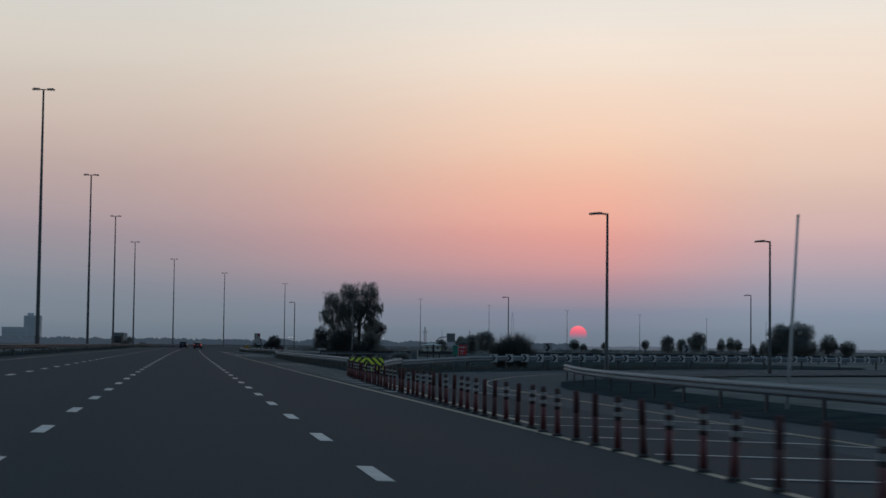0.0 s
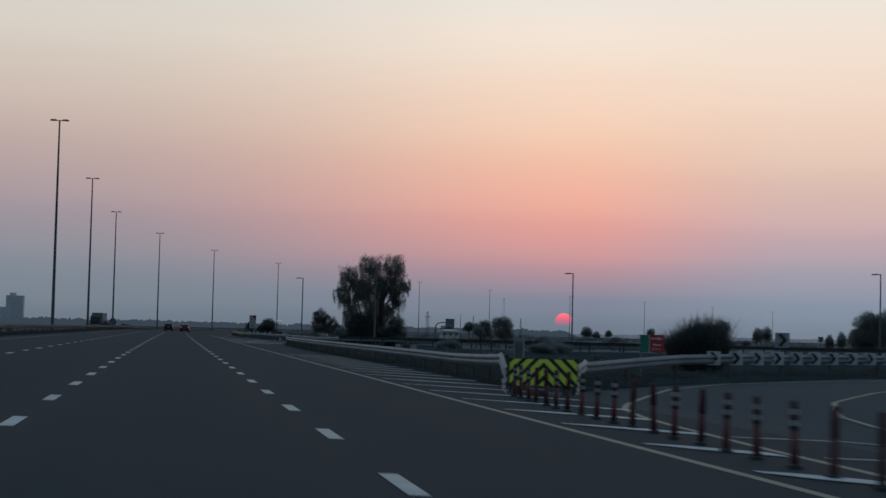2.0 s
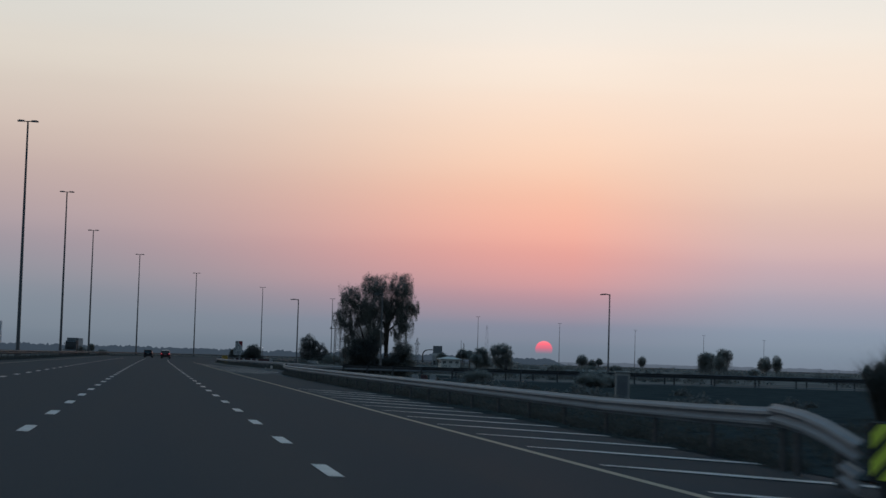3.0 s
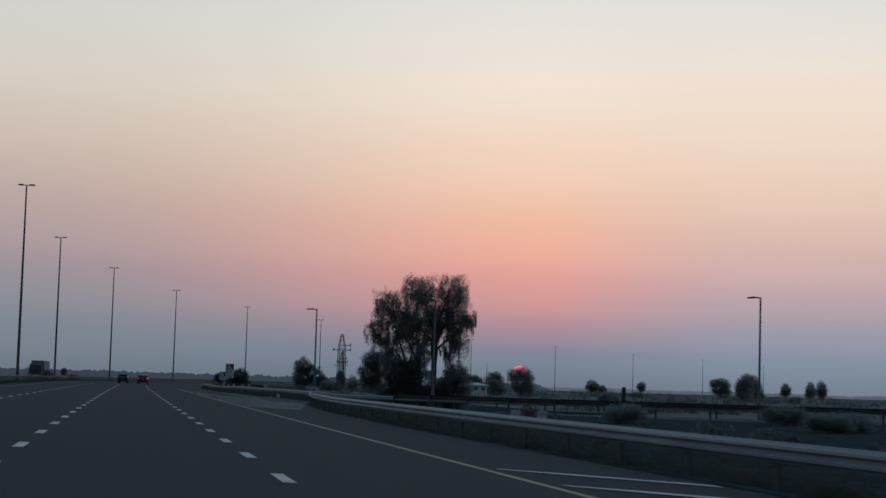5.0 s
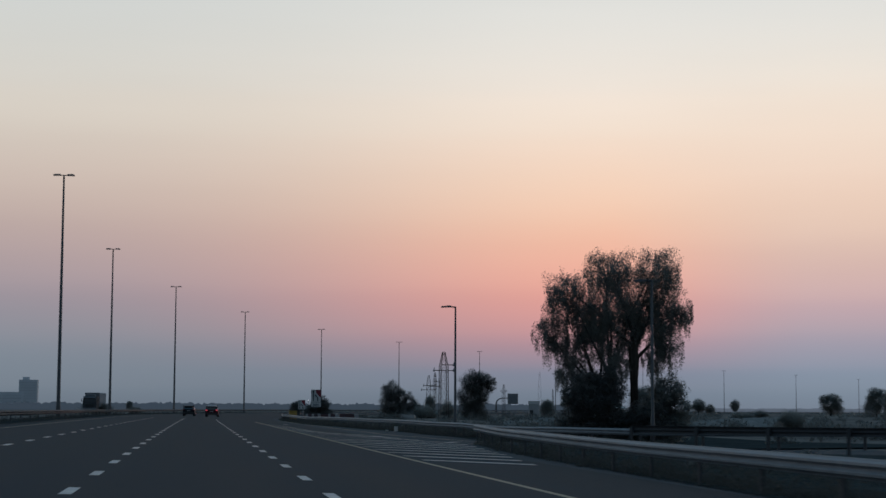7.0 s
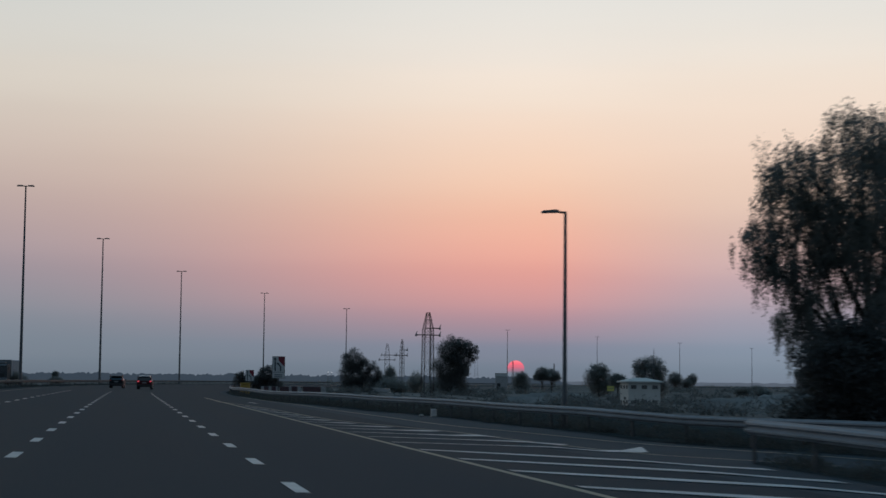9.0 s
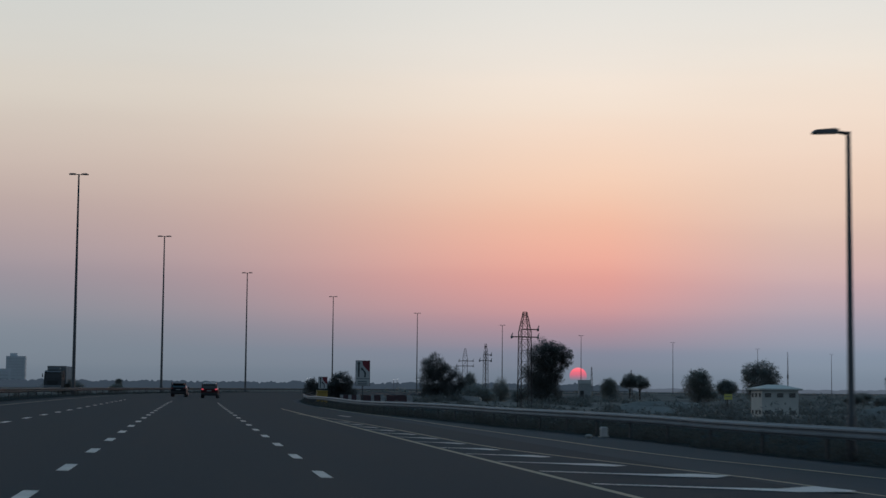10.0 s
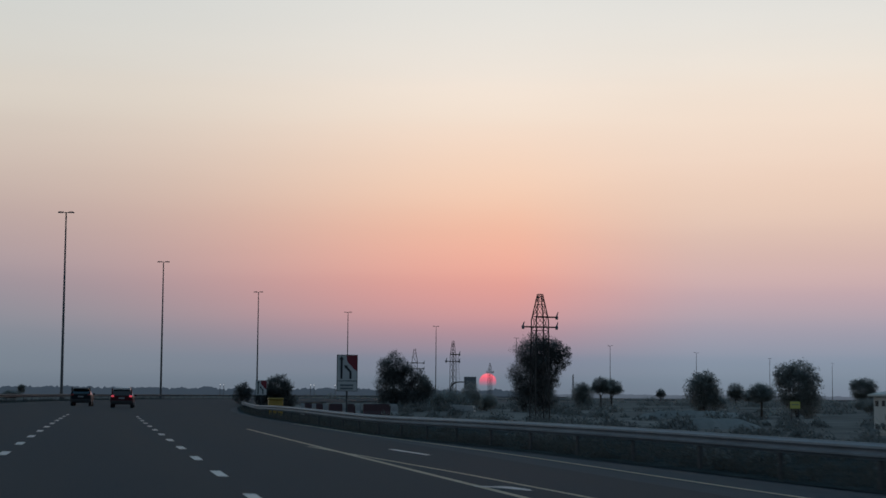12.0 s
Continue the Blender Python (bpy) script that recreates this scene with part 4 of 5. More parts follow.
part("door", box(0.38, 0.02, 0.8, 0, -0.215, 0.2, 0.005), SIGN_GREY, cb, "grey steel door")
ae = empty("aerial", pose(55.0, 361.0, land(55.0, 361.0)), "thin dark aerial pole behind the utility hut", "pole")
part("shaft", tube(bmesh.new(), [(0, 0, -0.4), (0, 0, 3.6), (0, 0, 5.9)], [0.06, 0.05, 0.025], 8), POLE, ae)
part("bracket", box(0.14, 0.1, 0.3, 0, 0, 3.5, 0.02), POLE, ae)


# ---------------------------------------------------------------- works barriers by the lane sign
def works_barrier(m, material, label, long=0.74):
    ob = empty("road_barrier", m, label, "barrier", "works barriers behind the rail")
    prof = [(-0.25, 0.0), (0.25, 0.0), (0.25, 0.12), (0.13, 0.30), (0.10, 0.82), (-0.10, 0.82), (-0.13, 0.30), (-0.25, 0.12)]
    bm = bmesh.new()
    a = [bm.verts.new((-long, x, z)) for x, z in prof]
    b = [bm.verts.new((long, x, z)) for x, z in prof]
    bm.faces.new(a)
    bm.faces.new(b[::-1])
    for i in range(len(a)):
        bm.faces.new((a[i], b[i], b[(i + 1) % len(a)], a[(i + 1) % len(a)]))
    bmesh.ops.bevel(bm, geom=list(bm.edges), offset=0.02, segments=1, affect="EDGES")
    part("body", bm, material, ob)
    part("lug", box(0.1, 0.08, 0.6, long + 0.04, 0, 0.08), material, ob)
    return ob


BASE = -0.25
rb = works_barrier(pose(16.2, 378.1, BASE, 0, 0, -3), BARRIER_RED, "dull red plastic works barrier", 0.27)
wbar = works_barrier(pose(15.8, 378.1, BASE, 0, 0, -3), BARRIER_WHITE, "white plastic works barrier", 0.15)
for x in (16.95, 17.95, 18.4, 19.25):
    copy_thing(rb, pose(x, 378.0, BASE, 0, 0, -3))
for x in (16.6, 17.4, 18.8, 19.8):
    copy_thing(wbar, pose(x, 378.0, BASE, 0, 0, -3))
works_barrier(pose(21.15, 377.9, BASE, 0, 0, -3), BARRIER_RED, "long dull red works barrier", 0.95)
works_barrier(pose(22.45, 377.9, BASE, 0, 0, -3), BARRIER_WHITE, "white plastic end barrier", 0.24)
for x, y, paint, label in [(20.3, 192.3, BARRIER_WHITE, "white plastic works barrier on the island"), (20.95, 192.0, BARRIER_RED, "dull red plastic works barrier on the island"),
                           (21.6, 191.7, BARRIER_WHITE, "white plastic works barrier on the island")]:
    works_barrier(pose(x, y, -0.40, 0, 0, -24), paint, label, 0.26).scale = (0.85, 0.85, 0.55)
# a lidded box stands in for a raised yellow sign panel
yb = empty("grit_bin", pose(14.0, 379.6, land(14.0, 379.6)), "yellow box standing in for a raised sign panel", "bin")
part("body", box(1.05, 0.8, 1.40, 0, 0, 0, 0.06), YELLOW_BOX, yb)
part("lid", box(1.12, 0.88, 0.16, 0, 0, 1.40, 0.05), YELLOW_BOX, yb)
ws = empty("concrete_block", pose(32.2, 399, -0.06, 0, 3, -30), "toppled pale concrete barrier block on the sand", "barrier")
part("body", prism([(-1.15, 0), (1.15, 0), (1.05, .16), (1.0, .46), (-1.0, .46), (-1.05, .16)], 0.55, None, 0.27), BARRIER_WHITE, ws)
part("lug", box(0.12, 0.2, 0.2, 1.12, 0, 0.12, 0.01), CONCRETE, ws)


def sand_bank(x0, y0, long, wide, high):
    """A low smooth bank of pale sand."""
    verts, faces, n, m = [], [], 24, 10
    for i in range(n + 1):
        for j in range(m + 1):
            u, v = 2 * i / n - 1, 2 * j / m - 1
            e = max(0.0, 1 - abs(u) ** 5) * max(0.0, 1 - v * v)
            x, y = u * long / 2, v * wide / 2
            verts.append((x, y, land(x0 + x, y0 + y) - land(x0, y0) - 0.12 + high * e * (1 + 0.25 * noise.noise(Vector((x * 0.8, y * 0.8, 2))))))
    for i in range(n):
        for j in range(m):
            a = i * (m + 1) + j
            faces.append((a, a + m + 1, a + m + 2, a + 1))
    ob = new("sand_bank", mesh_from("sand_bank", verts, faces, PALE_SAND, smooth=True))
    ob.matrix_basis = pose(x0, y0, land(x0, y0))
    tagged(ob, "low bank of pale wind-blown sand", "sand bank", "banks of sand")


for x, y, long, wide, high in [(51.4, 330, 7.4, 3.0, 1.25), (61, 349, 9.0, 3.5, 1.0), (44.5, 372, 8.0, 3.0, 0.8), (72, 372, 12.0, 4.0, 1.1), (66, 334, 6.0, 3.0, 0.9), (88, 400, 16.0, 5.0, 1.2), (58, 412, 12.0, 4.0, 1.0)]:
    sand_bank(x, y, long, wide, high)


# ---------------------------------------------------------------- hut
def hut(m, label, w=3.35, d=2.85, h=2.32):
    ob = empty("service_hut", m, label, "hut")
    part("wall", box(w, d, h + 0.3, 0, 0, -0.3, 0.02), PLASTER, ob)
    part("plinth", box(w + 0.08, d + 0.08, 0.35, 0, 0, -0.3, 0.02), CONCRETE, ob)
    part("roof_slab", box(w + 0.6, d + 0.6, 0.16, 0, 0, h, 0.03), PLASTER, ob)
    bm = bmesh.new()
    v = [bm.verts.new(p) for p in ((-w / 2 - .2, -d / 2 - .2, h + .16), (w / 2 + .2, -d / 2 - .2, h + .16), (w / 2 + .2, d / 2 + .2, h + .16), (-w / 2 - .2, d / 2 + .2, h + .16), (-w * .2, 0, h + .5), (w * .2, 0, h + .5))]
    for f in ((0, 1, 5, 4), (1, 2, 5), (2, 3, 4, 5), (3, 0, 4), (3, 2, 1, 0)):
        bm.faces.new([v[i] for i in f])
    part("roof", bm, PLASTER, ob)
    for z, hh in ((h - 0.62, 0.36), (0.22, 0.34)):
        for k in range(3):
            x = -w / 2 + w * (k + 0.5) / 3
            win = part("vent", box(w * 0.17, 0.06, hh, x, -d / 2 - 0.004, z), DARK_HOLE, ob, "dark louvred vent")
            for s in range(3):
                part("slat", box(w * 0.17, 0.03, 0.03, x, -d / 2 - 0.04, z + 0.05 + 0.1 * s), CONCRETE, win)
        for k in range(3):
            y = -d / 2 + d * (k + 0.5) / 3
            part("vent", box(0.06, d * 0.14, hh, -w / 2 - 0.004, y, z), DARK_HOLE, ob, "dark louvred vent")
    return ob


hut(pose(52.15, 356.6, -0.95, 0, 0, 0), "cream plastered utility hut with hipped roof and vents")


# ---------------------------------------------------------------- lattice masts
def lattice_mast(m, h, wide, arms, label, shoulder=0.80):
    ob = empty("power_pylon", m, label, "pylon", "lattice pylons")
    neck = h * shoulder
    thin = 0.6 if wide < 0.9 else 1.0

    def half(z):
        if z < neck:
            return (wide + (wide * 0.86 - wide) * z / neck) / 2
        return (wide * 0.86 + (wide * 0.28 - wide * 0.86) * (z - neck) / (h - neck)) / 2
    for sx in (-1, 1):
        for sy in (-1, 1):
            part("leg", tube(bmesh.new(), [(sx * half(z), sy * half(z), z) for z in (-0.6, neck, h)], [0.055 * thin, 0.05 * thin, 0.04 * thin], 4), PYLON_STEEL, ob)
    bm = bmesh.new()
    z = 0.3
    while z < h - 0.5:
        z2 = min(h - 0.05, z + max(0.8, half(z) * 2.1))
        a, b = half(z), half(z2)
        for face in range(4):
            r = Matrix.Rotation(face * math.pi / 2, 3, "Z")
            tube(bm, [r @ Vector((-a, -a, z)), r @ Vector((b, -b, z2))], [0.022 * thin, 0.022 * thin], 4)
            tube(bm, [r @ Vector((a, -a, z)), r @ Vector((-b, -b, z2))], [0.022 * thin, 0.022 * thin], 4)
            tube(bm, [r @ Vector((-a, -a, z)), r @ Vector((a, -a, z))], [0.022 * thin, 0.022 * thin], 4)
        z = z2
    part("bracing", bm, PYLON_STEEL, ob)
    a = half(h)
    bm = bmesh.new()
    for face in range(4):
        r = Matrix.Rotation(face * math.pi / 2, 3, "Z")
        tube(bm, [r @ Vector((-a, -a, h)), r @ Vector((a, -a, h))], [0.035, 0.035], 4)
    part("top_frame", bm, PYLON_STEEL, ob)
    for z, reach0, reach1 in arms:
        arm = part("cross_arm", tube(bmesh.new(), [(-reach0, 0, z), (reach1, 0, z)], [0.06, 0.06], 6), PYLON_STEEL, ob)
        for x in (-reach0, reach1):
            if abs(x) > half(z) + 0.2:
                part("insulator", tube(bmesh.new(), [(x, 0, z - 0.18), (x, 0, z), (x + 0.02, 0, z + 0.16), (x + 0.12, 0, z + 0.42)], [0.10, 0.13, 0.06, 0.04], 8), SIGN_GREY, arm)
    return ob


lattice_mast(pose(35.6, 386, -1.0, 0, 0, 8), 10.3, 1.2, [(8.5, 0.4, 1.45), (7.7, 1.45, 1.45)], "old lattice steel pylon with two cross-arms")
lattice_mast(pose(46.3, 468.9, -1.1, 0, 0, 30), 9.3, 0.62, [(7.6, 0.4, 1.1), (6.7, 1.2, 1.1)], "slim lattice steel pylon")
lattice_mast(pose(55.7, 544.6, -1.0, 0, 0, -10), 10.2, 1.1, [(7.8, 1.2, 1.6), (6.8, 1.7, 1.6)], "lattice steel pylon farther off")
lattice_mast(pose(90.0, 632.8, -0.8, 0, 0, 20), 9.4, 0.8, [(7.4, 0.9, 0.9)], "small lattice steel pylon in the distance")
lattice_mast(pose(116.6, 689, -0.6, 0, 0, 10), 8.5, 0.8, [], "small lattice pylon beyond the sheds", 0.1)
lattice_mast(pose(160.0, 807, -0.5), 9.1, 0.9, [], "far small lattice pylon", 0.1)
lattice_mast(pose(489.0, 2506, -0.5), 55.0, 5.0, [], "distant tall lattice mast in haze", 0.5)


# ---------------------------------------------------------------- trees and bushes
def crown_mesh(name, lobes, count, size, droop, seed, material, fill=0.35):
    """Many small leaf sprays gathered in lobes (x, y, z, radius across, radius up), hanging by droop at the rim."""
    r = np.random.RandomState(seed)
    w = np.array([l[3] ** 2 * l[4] for l in lobes]) ** (0.68 if droop > 0.5 else 0.85)
    w = w / w.sum()
    quads = []
    for (lx, ly, lz, ra, rz), part_of in zip(lobes, w):
        n = max(200, int(count * part_of))
        n_cl = max(6, n // (105 if droop > 0.5 else 34))
        d = r.normal(size=(n_cl, 3))
        d /= np.linalg.norm(d, axis=1)[:, None]
        rad = r.uniform(fill ** 3, 1.0, n_cl) ** (1 / 3.0)
        wob = 1 + 0.13 * np.sin(5 * d[:, 0] + seed) * np.cos(4 * d[:, 2] + 2 * seed) + 0.05 * r.normal(size=n_cl)
        k = rad * wob
        cen = np.stack([lx + d[:, 0] * ra * k, ly + d[:, 1] * ra * k, lz + d[:, 2] * rz * k], 1)
        pick = r.randint(0, n_cl, n)
        rr = 0.17 * ra ** 0.6
        off = r.normal(size=(n, 3)) * np.array([rr, rr, rr * 0.8])
        length = np.linalg.norm(off, axis=1)
        off *= np.minimum(1.0, 1.9 * rr / np.maximum(length, 1e-6))[:, None]
        if droop > 0.5:
            # half of the sprays hang in thin strands
            strand = r.rand(n_cl) < 0.5
            off[:, :2] *= np.where(strand, 0.42, 1.0)[pick][:, None]
            off[:, 2] -= np.where(strand, r.uniform(0.2, 0.85, n_cl), 0.0)[pick] * r.rand(n)
        pos = cen[pick] + off
        pos[:, 2] -= r.rand(n) ** 2.2 * droop * r.choice([0.3, 1.0, 1.5], n_cl)[pick]
        az = r.uniform(0, 2 * np.pi, n)
        tilt = r.uniform(-0.7, 0.7, n) - min(1.0, droop * 1.3)
        s = size * r.uniform(0.6, 1.35, n)
        u = np.stack([np.cos(az) * np.cos(tilt), np.sin(az) * np.cos(tilt), np.sin(tilt)], 1) * s[:, None]
        v = np.stack([-np.sin(az), np.cos(az), r.uniform(-.7, .7, n)], 1) * (s * 0.36)[:, None]
        q = np.stack([pos - u, pos + v, pos + u, pos - v], 1)
        quads.append(q[pos[:, 2] > 0.03])
    q = np.concatenate(quads)
    return mesh_from(name, q.reshape(-1, 3), np.arange(len(q) * 4).reshape(-1, 4).tolist(), material)


def tree(m, label, lobes, count, size, droop, seed, stems, material=None, name="tree", group="", limbs=None):
    ob = empty(name, m, label, "tree" if name == "tree" else "bush", group)
    if stems:
        bm = bmesh.new()
        r = random.Random(seed)
        for foot, rad in stems:
            for l in limbs or lobes:
                lx, ly, lz, ra, rz = l
                near = min(stems, key=lambda q: (q[0][0] * 1.3 - lx * 0.6) ** 2 + (q[0][1] - ly) ** 2)
                if len(stems) > 1 and near[0] != foot and lz < 8.5:
                    continue
                a, b = Vector((foot[0], foot[1], -0.25)), Vector((lx, ly, lz))
                fork = a.lerp(b, 0.06) + Vector((0, 0, 0.25 + min(lz * 0.58, foot[2])))
                mid = fork.lerp(b, 0.5) + Vector((r.uniform(-.2, .2), r.uniform(-.2, .2), 0.15))
                tube(bm, [a, fork, mid, b], [rad, rad * 0.7, rad * 0.3, rad * 0.1], 6)
                for _ in range(3):
                    tip = b + Vector((r.uniform(-1, 1) * ra, r.uniform(-1, 1) * ra, r.uniform(-.5, .9) * rz)) * 0.85
                    tube(bm, [mid.lerp(b, r.uniform(.2, .8)), tip], [rad * 0.18, rad * 0.05], 4)
        part("trunk", bm, BARK, ob, smooth=True)
    crown = new("crown", crown_mesh("crown", lobes, count, size, droop, seed, material or LEAF))
    crown.parent = ob
    return ob


# lobes of the crown: place, breadth, height
CROWN_TOP = [(1.25, 0.2, 9.75, 1.65, 1.15), (-1.45, 0, 9.7, 1.4, 1.05), (-3.9, -0.3, 8.6, 1.15, 1.05), (-4.0, 0.2, 7.2, 1.1, 1.0), (-1.45, 0.2, 8.0, 2.1, 1.6), (1.85, 0.2, 8.3, 1.15, 1.25), (3.1, 0.1, 7.4, 0.5, 0.65), (2.6, 0, 7.4, 0.7, 0.8), (0.75, 0.3, 7.1, 1.0, 1.0), (1.3, 0.2, 7.4, 0.9, 1.0), (0, 0.6, 7.2, 1.2, 1.1)]
CROWN_SKIRT = [(-5.1, 0.1, 6.3, 0.75, 0.6), (-3.7, 0, 5.3, 0.9, 0.85), (-1.7, 0.3, 5.9, 1.6, 1.4), (1.7, -0.2, 6.3, 0.65, 1.0), (1.25, -0.2, 5.3, 0.6, 1.0), (-1.2, -0.8, 4.4, 0.8, 1.1), (-3.4, -0.2, 4.4, 0.7, 1.1), (-4.3, 0.2, 5.7, 0.8, 0.8), (-3.7, 0.2, 3.9, 0.7, 0.9), (-2.5, 0.3, 3.5, 0.8, 0.9), (1.45, 0.1, 4.7, 0.5, 0.9), (2.1, 0.1, 5.8, 0.85, 1.15), (0.2, 0.5, 6.0, 0.6, 0.8), (-2.4, -0.4, 6.8, 1.2, 1.2), (2.0, 0.0, 4.9, 0.4, 0.8), (0.8, -0.2, 4.6, 0.35, 0.9), (-0.5, 0.1, 4.8, 0.5, 1.0)]
tree(pose(24.7, 241.0, -0.6), "large spreading ghaf tree with drooping ragged crown",
     CROWN_TOP + CROWN_SKIRT, 185000, 0.054, 0.55, 5,
     [((0.1, 0, 6.2), 0.17), ((-1.2, .3, 3.4), 0.16), ((-2.0, -.3, 2.6), 0.12)], limbs=CROWN_TOP[:7] + CROWN_SKIRT[:3])
tree(pose(23.0, 239.4, -0.6), "dense dark scrub under the large tree", [(-.9, 0, 2.0, 1.45, 1.7), (-.2, .2, 3.0, 1.1, 1.2), (.4, .4, .9, 1.3, 1.0), (1.7, -.3, 1.2, 1.1, 1.1), (-2.2, 0, .9, 1.0, .9), (2.6, 0.3, 1.1, 1.2, 1.1), (-1.4, -.2, 2.6, 1.2, 1.2)], 38000, 0.095, 0.15, 8, [((-.6, 0, .4), 0.06)], LEAF_DEEP, "bush", "scrub under the large tree")
tree(pose(26.6, 240.0, -0.6), "dark round bush beside the tree trunk", [(-.3, 0, 2.7, 1.0, 1.1), (.3, .2, 1.9, .9, 1.0), (-.4, .2, .9, 1.4, 1.0), (-1.6, 0, .7, 1.0, .8)], 20000, 0.095, 0.15, 9, [((0, 0, .4), 0.06)], LEAF_DARK, "bush", "scrub under the large tree")
tree(pose(48.2, 432.8, -1.2), "tall dense evergreen tree with a narrow foot", [(-.4, 0, 7.0, 2.3, 2.0), (1.0, 0, 7.3, 1.6, 1.5), (2.5, 0, 7.2, .95, .85), (2.3, 0, 6.2, .9, 1.0), (-.9, .3, 4.4, 2.3, 2.3), (.8, 0, 4.6, 1.5, 1.6), (-.6, 0, 2.2, 2.4, 2.0), (.3, .2, .9, 1.9, .9)], 71400, 0.099, 0.2, 12, [((0, 0, 1.5), 0.2)], LEAF_DEEP)
tree(pose(37.0, 459.6, -1.1), "bushy two-headed roadside tree", [(-.1, 0, 5.6, 1.9, 1.9), (-.2, 0, 3.4, 2.1, 2.3), (1.6, 0, 4.4, 1.4, 1.6), (3.2, 0, 3.6, 1.4, 1.7), (4.6, 0, 2.0, 1.6, 1.4), (2.2, 0, 1.5, 2.6, 1.5), (-.4, 0, 1.4, 1.9, 1.3)], 63000, 0.099, 0.2, 14, [((0, 0, 1), 0.15), ((3, 0, .8), 0.1)], LEAF_DEEP)
tree(pose(25.6, 484.9, -.9), "dark bush behind the small lane sign", [(0, 0, 3.0, 1.8, 1.6), (-1.9, 0, 1.7, 1.4, 1.2), (.8, 0, 1.2, 1.8, 1.1), (-4.8, 0, 2.2, 1.2, 1.4)], 23100, 0.132, 0.15, 15, [((0, 0, .6), 0.1)], LEAF_DEEP, "bush")

# repeated desert trees: three builds, set about with turns
ROUND = [(0, 0, 3.3, 1.9, 1.8), (.8, .4, 2.4, 1.4, 1.3), (-.9, -.3, 2.5, 1.3, 1.3)]
UMBRELLA = [(0, 0, 4.0, 1.7, 1.2), (.8, .4, 3.4, 1.4, 0.9), (-.9, -.3, 3.5, 1.3, 0.9)]
DENSE = [(0, 0, 2.6, 1.8, 1.9), (.5, .3, 1.3, 1.7, 1.2), (-.8, 0, 3.4, 1.1, 1.0), (.9, 0, 3.2, 1.0, 1.0)]
BUSHY = [(0, 0, 1.1, 1.3, 1.0), (.9, .2, .7, .9, .7), (-.9, -.1, .8, .9, .7)]
BUSH_LEAF = 0.075
builds = [tree(pose(145.0, 622, -.5), "round-crowned desert tree on a short stem", ROUND, 18900, 0.106, 0.08, 21, [((0, 0, 1.2), 0.16)], LEAF_DARK, "tree", "scattered desert trees"),
          tree(pose(77.1, 431.5, -1.1), "dense dark desert tree leafy to the ground", DENSE, 16800, 0.112, 0.1, 22, [((0, 0, .9), 0.14)], LEAF_DARK, "tree", "dense desert trees"),
          tree(pose(62, 318, -.8), "low rounded desert bush", BUSHY, 11000, BUSH_LEAF, 0.06, 23, [((0, 0, .3), 0.05)], LEAF_DARK, "bush", "desert bushes")]


twin = tree(pose(92.0, 547, -.9), "umbrella-shaped desert tree on a bare stem", UMBRELLA, 15000, 0.11, 0.08, 24, [((0, 0, 1.7), 0.16)], LEAF_DARK, "tree", "twin umbrella trees")
copy_thing(twin, pose(89.4, 545, -.9, 0, 0, 130)).scale = (.85, .85, 1.06)


copy_thing(twin, pose(70.3, 425, land(70.3, 425), 0, 0, 60)).scale = (.85, .85, .72)


def plant(kind, x, y, height, z=None, wide=1.0):
    full = (5.2, 4.6, 2.1)[kind]
    k = height / full
    ob = copy_thing(builds[kind], pose(x, y, land(x, y) if z is None else z, 0, 0, rnd.uniform(0, 360)))
    ob.scale = (k * wide, k * wide, k)
    return ob


# kind, place, height, breadth
ROADSIDE = [(2, 41.5, 448, 3.2, 1.0), (1, 52.5, 520, 5.2, 0.6), (2, 58, 500, 2.6, 1.0), (2, 48.8, 470, 4.2, 0.45), (2, 23.2, 182, 1.0, 1.6), (2, 28.8, 171.6, 0.9, 1.5), (0, -196, 1210, 7, 1.1),
            (2, -16.0, 454, 2.4, 1.5), (2, -13.3, 577, 1.7, 1.5), (1, -44.3, 1437, 6.6, 1.0)]
MIDDLE = [(1, 79.8, 524, 4.4, 1.0), (1, 79.7, 467.5, 5.6, 1.1), (1, 133.7, 459, 5.5, 0.9), (0, 98.6, 285.6, 2.9, 0.6), (0, 100.4, 285.3, 3.4, 0.55), (0, 102.2, 285, 3.8, 0.6),
          (0, 128, 325, 5.2, 0.9), (0, 132, 325, 4.0, 1.2), (2, 33.2, 187, 1.1, 1.6), (2, 31, 174, 0.9, 1.7), (2, 110, 480, 1.8, 1.4), (2, 98, 440, 1.6, 1.5), (2, 128, 520, 2, 1.5)]
DESERT = [(0, 262, 945, 7.2, 0.9), (1, 221, 715, 7.8, 1.25), (0, 149, 624, 3.6, 1.0), (0, 236.5, 939, 5.0, 1.0), (1, 176.6, 569, 7.6, 0.9), (1, 142, 473, 4.8, 0.85), (0, 205, 611, 5.8, 0.75),
          (0, 149.2, 459, 5.0, 0.6), (0, 152.6, 461, 5.4, 0.62), (2, 150, 470, 1.8, 1.5)]
for bed in (ROADSIDE, MIDDLE, DESERT):
    for kind, x, y, h, wide in bed:
        plant(kind, x, y, h, wide=wide)
builds[1].scale = (1.35, 1.35, 1.4)
# the thicket beyond the exit bend
tree(pose(99.0, 268, -.45), "broad dark thicket of desert trees", [(-1.6, 0, 4.3, 2.1, 1.6), (1.7, .5, 4.6, 2.4, 1.7), (-.3, 0, 2.4, 3.4, 2.0), (3.2, 0, 2.0, 1.6, 1.6), (-3.2, 0, 2.0, 1.3, 1.6)], 75600, 0.106, 0.12, 31, [((-1, 0, 1), 0.2), ((1.4, 0, 1), .18)], LEAF_DARK)


